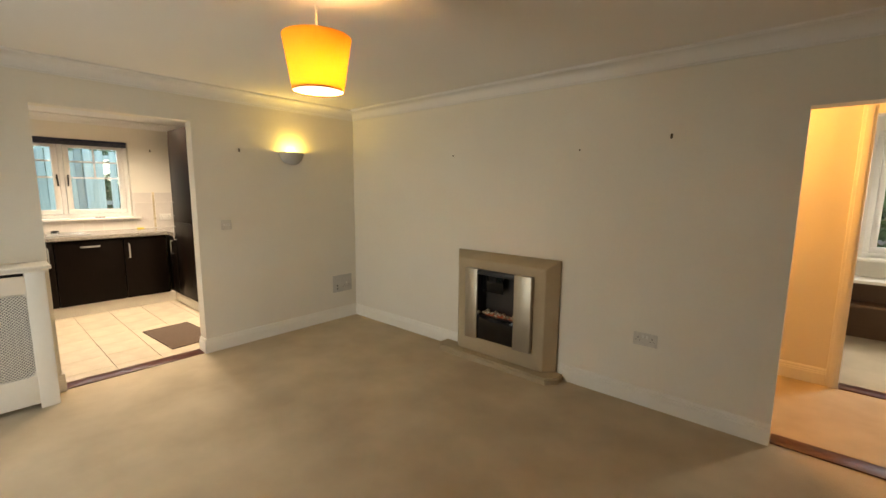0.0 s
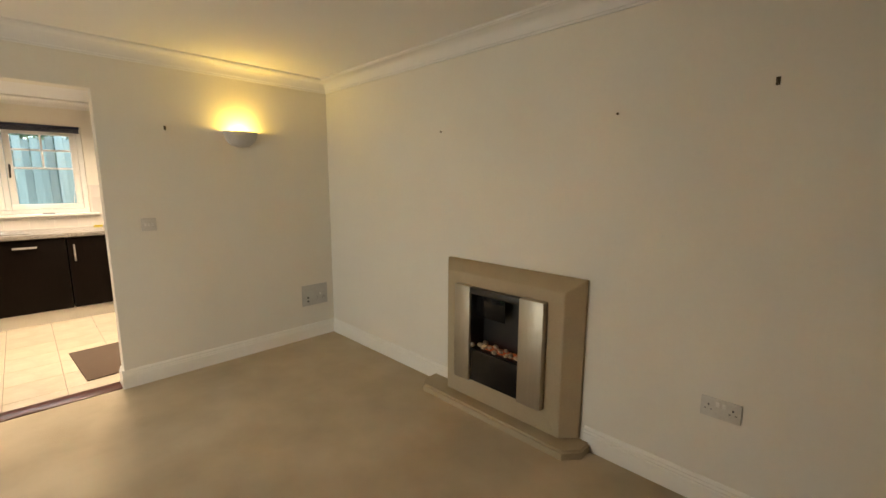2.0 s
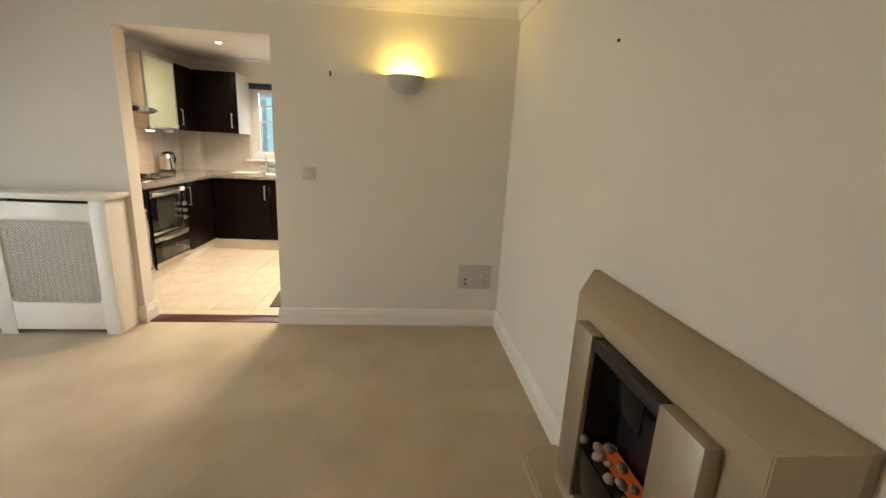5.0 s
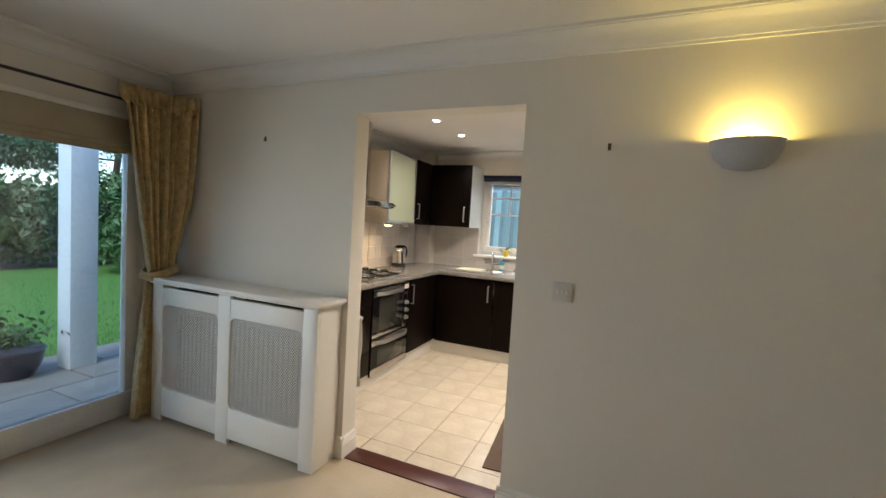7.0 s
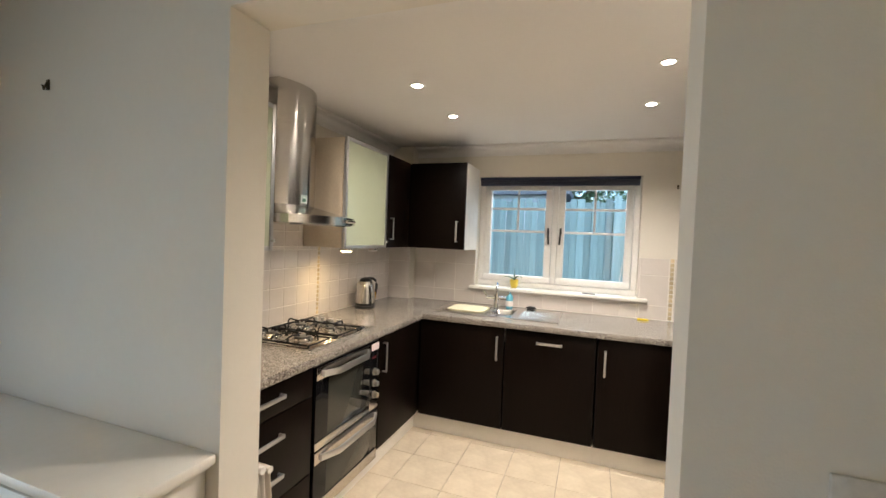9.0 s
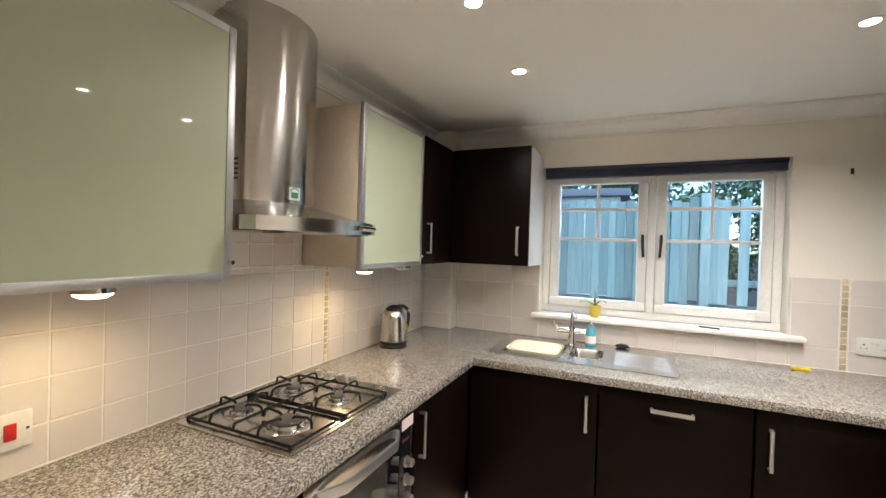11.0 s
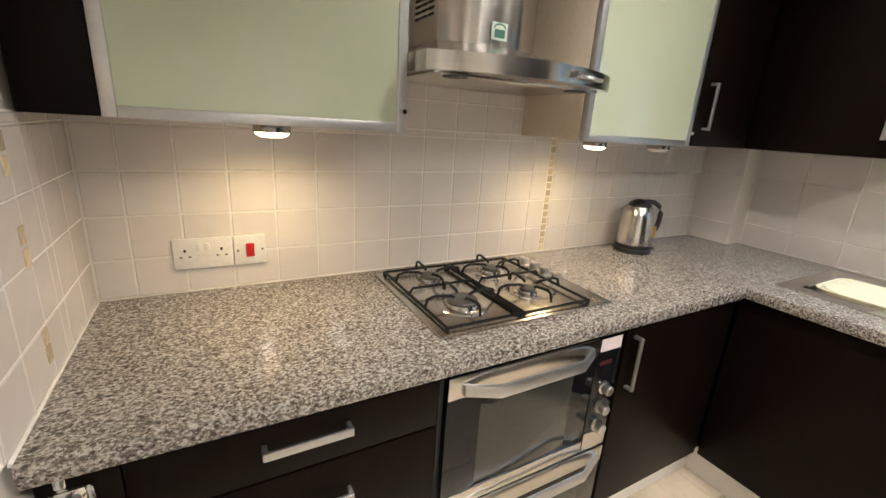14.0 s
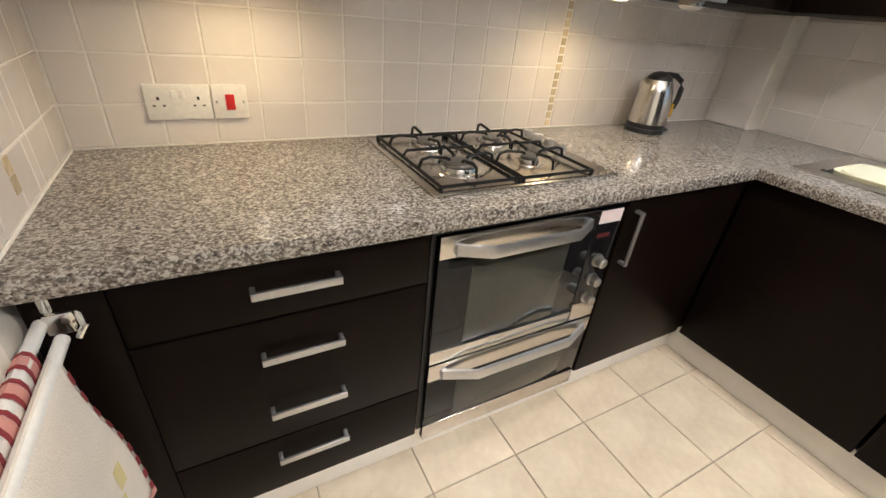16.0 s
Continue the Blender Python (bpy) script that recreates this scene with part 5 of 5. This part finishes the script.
def patch(name, f0, f1, g0, g1, material, label):
    bm = B()
    grid = [[bm.verts.new(Vector(drop(f0 + (f1 - f0) * i / 4, g0 + (g1 - g0) * j / 4, -1)) + Vector((-0.002, -0.0005, 0))) for j in range(5)] for i in range(5)]
    for p, q in zip(grid, grid[1:]):
        for k in range(4):
            bm.faces.new((p[k], p[k + 1], q[k + 1], q[k]))
    part(name, bm, material, t2, label)


for k in range(9):
    patch("border_dash", 0.0, 0.035, 0.05 + k * 0.105, 0.11 + k * 0.105, TOWELRED, "dark red woven dash")
TOWELYELLOW = mat("yellow_print", (0.72, 0.62, 0.30), 0.95, scale=30, fine=300, bump=0.5)
for f0, f1, g0, g1 in ((0.16, 0.24, 0.55, 0.68), (0.22, 0.30, 0.70, 0.86), (0.55, 0.66, 0.50, 0.62)):
    patch("print", f0, f1, g0, g1, TOWELYELLOW, "faded yellow print")
patch("hem", 0.0, 0.30, 0.95, 1.0, TOWELPINK, "pinkish red hem")

bm = box(B(), -0.37, 0.37, -0.21, 0.21, 0.0, 0.010, 0.004)
bm.transform(pose(-4.90, 2.02, 0.001, 0, 0, 4))
solid("floor_mat", bm, MATBROWN, (-4.90, 2.02, 0.0), "brown ribbed door mat on the kitchen tiles", "mat")

# bedroom shelf below the window
sh = thing("low_shelf", (0.7, 6.45, 0), "low brown open shelf below the bedroom window", "shelf")
BROWN = mat("brown_wood", (0.16, 0.09, 0.05), 0.5, scale=6, stretch=(1, 8, 8))
slab("shelf_top", GLOSSWHITE, sh, 0.05, 1.8, 6.30, 6.62, 0.60, 0.63)
slab("shelf_board", BROWN, sh, 0.05, 1.8, 6.32, 6.61, 0.36, 0.385)
slab("back_panel", BROWN, sh, 0.05, 1.8, 6.60, 6.615, 0.0, 0.60)
for x in (0.05, 1.78):
    slab("side_panel", BROWN, sh, x, x + 0.02, 6.32, 6.60, 0.0, 0.60)

# ---- garden ----
ground = solid("ground", box(B(), -1500, 1500, -1500, 1500, -0.4, -0.11), SOIL, (0, 0, 0), "dark garden soil", "ground", "structure")
lawn = solid("lawn", box(B(), -16, 6, -9.2, -2.45, -0.12, -0.085), GRASS, (0, 0, 0), "bright green mown lawn", "lawn", "structure")
blades = B()
rng = random.Random(9)
for _ in range(9000):
    x, y, h, a = rng.uniform(-9, -2.8), -2.46 - 5.5 * rng.random() ** 1.6, rng.uniform(0.025, 0.06), rng.uniform(0, 6.3)
    dx, dy = 0.004 * math.cos(a), 0.004 * math.sin(a)
    tipx, tipy = x + rng.uniform(-0.02, 0.02), y + rng.uniform(-0.02, 0.02)
    blades.faces.new((blades.verts.new((x - dx, y - dy, -0.086)), blades.verts.new((x + dx, y + dy, -0.086)), blades.verts.new((tipx, tipy, -0.086 + h))))
solid("grass", blades, GRASS, (0, 0, 0), "short green grass blades on the lawn", "grass", "stuff", smooth=False)
patio_bed = solid("pavement", box(B(), -9, 3, -2.45, -0.66, -0.12, -0.095), GROUT, (0, 0, 0), "patio of large grey stone slabs", "paving", "structure")
col = thing("porch_post", (-4.395, -2.01, -0.08), "square white painted porch post on the patio", "post")
slab("shaft", POST, col, -4.50, -4.29, -2.12, -1.92, -0.08, 2.9, 0.006)
pot = thing("planter", (-3.98, -2.12, -0.08), "dark glazed garden pot with a leafy plant", "planter")
part("pot", lathe(B(), [(0.0, 0.0), (0.14, 0.0), (0.19, 0.10), (0.215, 0.22), (0.225, 0.23), (0.205, 0.24), (0.19, 0.20), (0.0, 0.20)], -3.98, -2.12, -0.08, 28), POTGLAZE, pot, "dark blue-black glazed pot")


def leaves(name, parent_or_label, count, where, size, seed, material=LEAF, parent=None):
    """Many small tilted leaves spread by where(rng), in one mesh."""
    rg = random.Random(seed)
    verts, faces = [], []
    for _ in range(count):
        p = Vector(where(rg))
        s = size * rg.uniform(0.6, 1.3)
        e = Euler((rg.uniform(-1.2, 1.2), rg.uniform(-1.2, 1.2), rg.uniform(0, 6.3))).to_matrix()
        k = len(verts)
        verts += [p + e @ Vector(c) for c in ((-s, 0, 0), (0, -s * 0.45, s * 0.15), (s, 0, 0), (0, s * 0.45, s * 0.15))]
        faces.append((k, k + 1, k + 2, k + 3))
    me = bpy.data.meshes.new(name)
    me.from_pydata([tuple(v) for v in verts], [], faces)
    me.materials.append(material)
    ob = new(name, me)
    if parent:
        ob.parent = parent
        ob.data.transform(Matrix.Translation(-base_of(parent)))
    return ob


leaves("foliage", "", 260, lambda r: (-3.98 + r.gauss(0, 0.10), -2.12 + r.gauss(0, 0.10), 0.20 + abs(r.gauss(0, 0.09))), 0.035, 3, parent=pot)
LEAF2 = mat("leaf_dark", (0.09, 0.17, 0.08), 0.6, dark=(0.05, 0.11, 0.045), scale=2, fine=12)
HEDGE = mat("leaf_hedge", (0.10, 0.20, 0.06), 0.6, dark=(0.05, 0.12, 0.03), scale=1.5, fine=9)


def lumpy(rg, cxx, cyy, czz, rx, ry, rz):
    while True:
        p = Vector((rg.uniform(-1, 1), rg.uniform(-1, 1), rg.uniform(-1, 1)))
        n = p.length
        if 0.35 < n < 1:
            k = 1 + 0.35 * noise.noise(p * 2.5 + Vector((cxx, cyy, 0)))
            return (cxx + p.x * rx * k, cyy + p.y * ry * k, czz + p.z * rz * k)


def shrub(x, y, h, r, seed, material):
    t = thing("shrub", (x, y, -0.11), "dense green garden shrub behind the lawn", "shrub", "garden shrubs")
    part("stem", tube(B(), [(x, y, -0.11), (x + 0.05, y, h * 0.3), (x, y + 0.05, h * 0.6)], 0.05, 7), BARK, t)
    leaves("crown", "", int(2600 * r * r), lambda rg: lumpy(rg, x, y, h * 0.52, r, r, h * 0.55), 0.09, seed, material, t)


for k, (x, y, h, r) in enumerate(((-4.2, -10.0, 1.9, 1.2), (-5.8, -10.2, 2.2, 1.3), (-7.4, -9.9, 1.8, 1.2), (-9.0, -10.0, 2.1, 1.4), (-11.0, -9.6, 2.2, 1.5), (-8.2, -7.6, 1.2, 0.8), (-13, -9.2, 2.4, 1.6))):
    shrub(x, y, h, r, 30 + k, HEDGE if k % 2 else LEAF2)


def tree(x, y, h, r, seed, lean=0.3):
    t = thing("tree", (x, y, -0.11), "tall dark green garden tree with spreading branches", "tree", "garden trees")
    rg = random.Random(seed)
    bm = B()
    pts = [(x + lean * f * math.sin(seed + f * 3), y + lean * f * math.cos(seed + f * 2), -0.11 + h * 0.8 * f) for f in (0, 0.25, 0.5, 0.75, 1.0)]
    for k in range(4):
        tube(bm, pts[k:k + 2], 0.16 - 0.033 * k, 9)
    part("trunk", bm, BARK, t)
    ends = []
    for k in range(9):
        f = 0.4 + 0.6 * k / 9
        b = Vector(pts[0]).lerp(Vector(pts[-1]), f)
        a = k * 2.4 + seed
        e = b + Vector((math.cos(a) * r * rg.uniform(0.6, 1), math.sin(a) * r * rg.uniform(0.6, 1), rg.uniform(-0.2, 0.7)))
        part("limb", tube(B(), [b, b.lerp(e, 0.5) + Vector((0, 0, 0.15)), e], 0.035, 6), BARK, t)
        ends.append(e)
    ends.append(Vector(pts[-1]))

    def where(rg2):
        e = ends[rg2.randrange(len(ends))]
        return lumpy(rg2, e.x, e.y, e.z, r * 0.45, r * 0.45, 0.45)

    leaves("crown", "", 11000, where, 0.065, seed, LEAF2, t)


tree(-6.8, -12.5, 5.0, 2.6, 5)
tree(-10.5, -12.5, 5.5, 2.8, 8)
tree(-14.5, 1.6, 3.9, 1.9, 12)
tree(-13.6, 4.8, 4.2, 1.9, 15)
tree(-15.5, -2.2, 4.4, 2.0, 19)
# bush outside the bedroom window
t = thing("shrub", (0.8, 9.0, -0.11), "leafy green bush outside the bedroom window", "shrub", "garden shrubs")
part("stem", tube(B(), [(0.8, 9.0, -0.11), (0.85, 9.0, 0.7), (0.8, 9.05, 1.4)], 0.05, 7), BARK, t)
leaves("crown", "", 4200, lambda rg: lumpy(rg, 0.8, 9.0, 1.2, 1.5, 0.8, 1.3), 0.08, 77, HEDGE, t)
# far house roof beyond the fence
fh = thing("garden_shed", (-12.6, 0.2, -0.11), "pale flat-roofed outbuilding behind the fence", "shed")
slab("shed_wall", POST, fh, -13.6, -11.8, -0.9, 1.25, -0.11, 2.38, 0.01)
slab("shed_roof", ROOFTILE, fh, -13.8, -11.6, -1.1, 1.4, 2.38, 2.50, 0.01)
# fence with overlapping boards, gravel board and posts
fence = thing("fence", (-9.5, 1.6, -0.11), "weathered grey close-board garden fence beyond the kitchen", "fence")
slab("gravel_board", SLAB, fence, -9.54, -9.46, -4.0, 6.5, -0.11, 0.95, 0.01, "pale concrete base")
for z in (1.15, 1.92):
    slab("rail", FENCEWOOD, fence, -9.50, -9.46, -4.0, 6.5, z, z + 0.07, 0.005)
for k in range(6):
    y = -3.9 + k * 2.0
    slab("fence_post", FENCEWOOD, fence, -9.46, -9.37, y, y + 0.09, -0.11, 2.12, 0.006)
bmw = box(B(), -0.008, 0.008, -0.046, 0.046, 0, 1.10, 0.003, 1)
board = finish("board", bmw, FENCEWOOD, (0, 0, 0), False)
rng = random.Random(21)
for k in range(116):
    y = -3.95 + k * 0.0895
    if 2.3 < y < 4.2 and k % 2:
        continue
    ob = piece("board", board, fence, (-9.45 + (k % 2) * 0.024, y, 0.955 + rng.uniform(-0.03, 0.04)))
    ob.rotation_euler = (rng.uniform(-0.012, 0.012), 0, rng.uniform(-0.06, 0.06))

# ---- pieces of floors and walls ----
def tile_mesh(name, w, h, t, axis, material, bevel=0.0018):
    b = {"x": (0, t, -w / 2, w / 2, -h / 2, h / 2), "y": (-w / 2, w / 2, 0, t, -h / 2, h / 2), "z": (-w / 2, w / 2, -h / 2, h / 2, 0, t)}[axis]
    return finish(name, box(B(), *b, bevel, 1), material, (0, 0, 0), False)


shared = {}


def tiles(parent, axis, plane, u0, u1, z0, z1, uo, zo, pu, pz, t, material, gap=0.0042, skip=None, name="tile", out=1):
    """Lay tiles on a grid with its origin at uo, zo; edge tiles are cut."""
    for i in range(math.floor((u0 - uo) / pu), math.ceil((u1 - uo) / pu)):
        for j in range(math.floor((z0 - zo) / pz), math.ceil((z1 - zo) / pz)):
            a, b = max(u0, uo + i * pu), min(u1, uo + (i + 1) * pu)
            c, d = max(z0, zo + j * pz), min(z1, zo + (j + 1) * pz)
            if b - a < 0.012 or d - c < 0.012 or (skip and skip((a + b) / 2, (c + d) / 2)):
                continue
            key = (axis, round(b - a, 3), round(d - c, 3), t, material.name)
            if key not in shared:
                shared[key] = tile_mesh(name, b - a - gap, d - c - gap, t, axis, material)
            u, v = (a + b) / 2, (c + d) / 2
            off = plane if out > 0 else plane - t
            piece(name, shared[key], parent, {"x": (off, u, v), "y": (u, off, v), "z": (u, v, off)}[axis])


def grout(parent, x0, x1, y0, y1, z0, z1):
    part("grout", box(B(), x0, x1, y0, y1, z0, z1), WALLGROUT, parent, "pale tile grout")


grout(wall_kitchen_south, -6.96, -4.372, 0.0722, 0.0782, 0.912, 1.39)
grout(wall_kitchen_south, -5.72, -5.105, 0.0722, 0.0782, 1.39, 1.60)
grout(wall_west, -4.3772, -4.3702, 0.08, 0.70, 0.912, 1.39)
grout(wall_kitchen_west, -7.0778, -7.0722, 0.30, 0.885, 0.912, 1.386)
grout(wall_kitchen_west, -7.0778, -7.0722, 0.885, 2.21, 0.912, 1.043)
grout(wall_kitchen_west, -7.0778, -7.0722, 2.21, 2.68, 0.912, 1.386)
grout(pipe_boxing, -6.9618, -6.9562, 0.08, 0.29, 0.912, 1.39)
tiles(kitchen_floor, "z", -0.008, -7.05, -4.346, 0.6, 2.97, -5.74, 0.782, 0.3145, 0.3145, 0.009, FLOORTILE, 0.004)
PU, PZ = 0.121, 0.1168
tiles(wall_kitchen_south, "y", 0.0725, -5.885, -4.382, 0.912, 1.39, -5.072, 1.018, PU, PZ, 0.0075, WALLTILE)
tiles(wall_kitchen_south, "y", 0.0725, -6.96, -5.915, 0.912, 1.39, -5.915, 1.018, PU, PZ, 0.0075, WALLTILE)
tiles(wall_kitchen_south, "y", 0.0725, -5.72, -5.105, 1.392, 1.60, -5.072, 1.018, PU, PZ, 0.0075, WALLTILE)
tiles(wall_west, "x", -4.3705, 0.36, 0.70, 0.912, 1.39, 0.08, 1.018, PU, PZ, 0.0085, WALLTILE, out=-1, skip=lambda u, v: 0.44 < u < 0.47)
tiles(wall_west, "x", -4.3705, 0.08, 0.36, 0.912, 1.39, 0.08, 1.018, PU, PZ, 0.0085, WALLTILE, out=-1)
tiles(wall_kitchen_west, "x", -7.0775, 0.30, 0.885, 0.912, 1.386, 0.30, 1.02, 0.2, 0.234, 0.0075, WALLTILE)
tiles(wall_kitchen_west, "x", -7.0775, 0.885, 2.21, 0.912, 1.043, 0.885, 1.02, 0.2, 0.234, 0.0075, WALLTILE)
tiles(wall_kitchen_west, "x", -7.0775, 2.21, 2.425, 0.912, 1.386, 2.225, 1.02, 0.2, 0.234, 0.0075, WALLTILE)
tiles(wall_kitchen_west, "x", -7.0775, 2.465, 2.68, 0.912, 1.386, 2.465, 1.02, 0.2, 0.234, 0.0075, WALLTILE)
tiles(pipe_boxing, "x", -6.9615, 0.08, 0.29, 0.912, 1.39, 0.08, 1.02, 0.21, 0.234, 0.0075, WALLTILE)
mos = tile_mesh("mosaic", 0.024, 0.024, 0.0075, "y", MOSAIC, 0.001)
for k in range(16):
    piece("mosaic", mos, wall_kitchen_south, (-5.900, 0.0725, 0.928 + k * 0.0295))
mosx = tile_mesh("mosaic", 0.026, 0.030, 0.0075, "x", MOSAIC, 0.001)
for k in range(14):
    piece("mosaic", mosx, wall_kitchen_west, (-7.0775, 2.445, 0.93 + k * 0.034))
mosw = tile_mesh("mosaic", 0.024, 0.032, 0.0022, "x", MOSAIC, 0.0006)
for v in (1.345, 1.305, 1.19, 1.15, 1.0, 0.965):
    piece("mosaic", mosw, wall_west, (-4.3812, 0.458, v))
# slabs of the patio
for i in range(12):
    for j in range(4):
        key = "slab"
        if key not in shared:
            shared[key] = tile_mesh("paving_slab", 0.585, 0.435, 0.02, "z", SLAB, 0.004)
        piece("paving_slab", shared[key], patio_bed, (-7.6 + i * 0.6 + (j % 2) * 0.3, -0.90 - j * 0.45, -0.098))
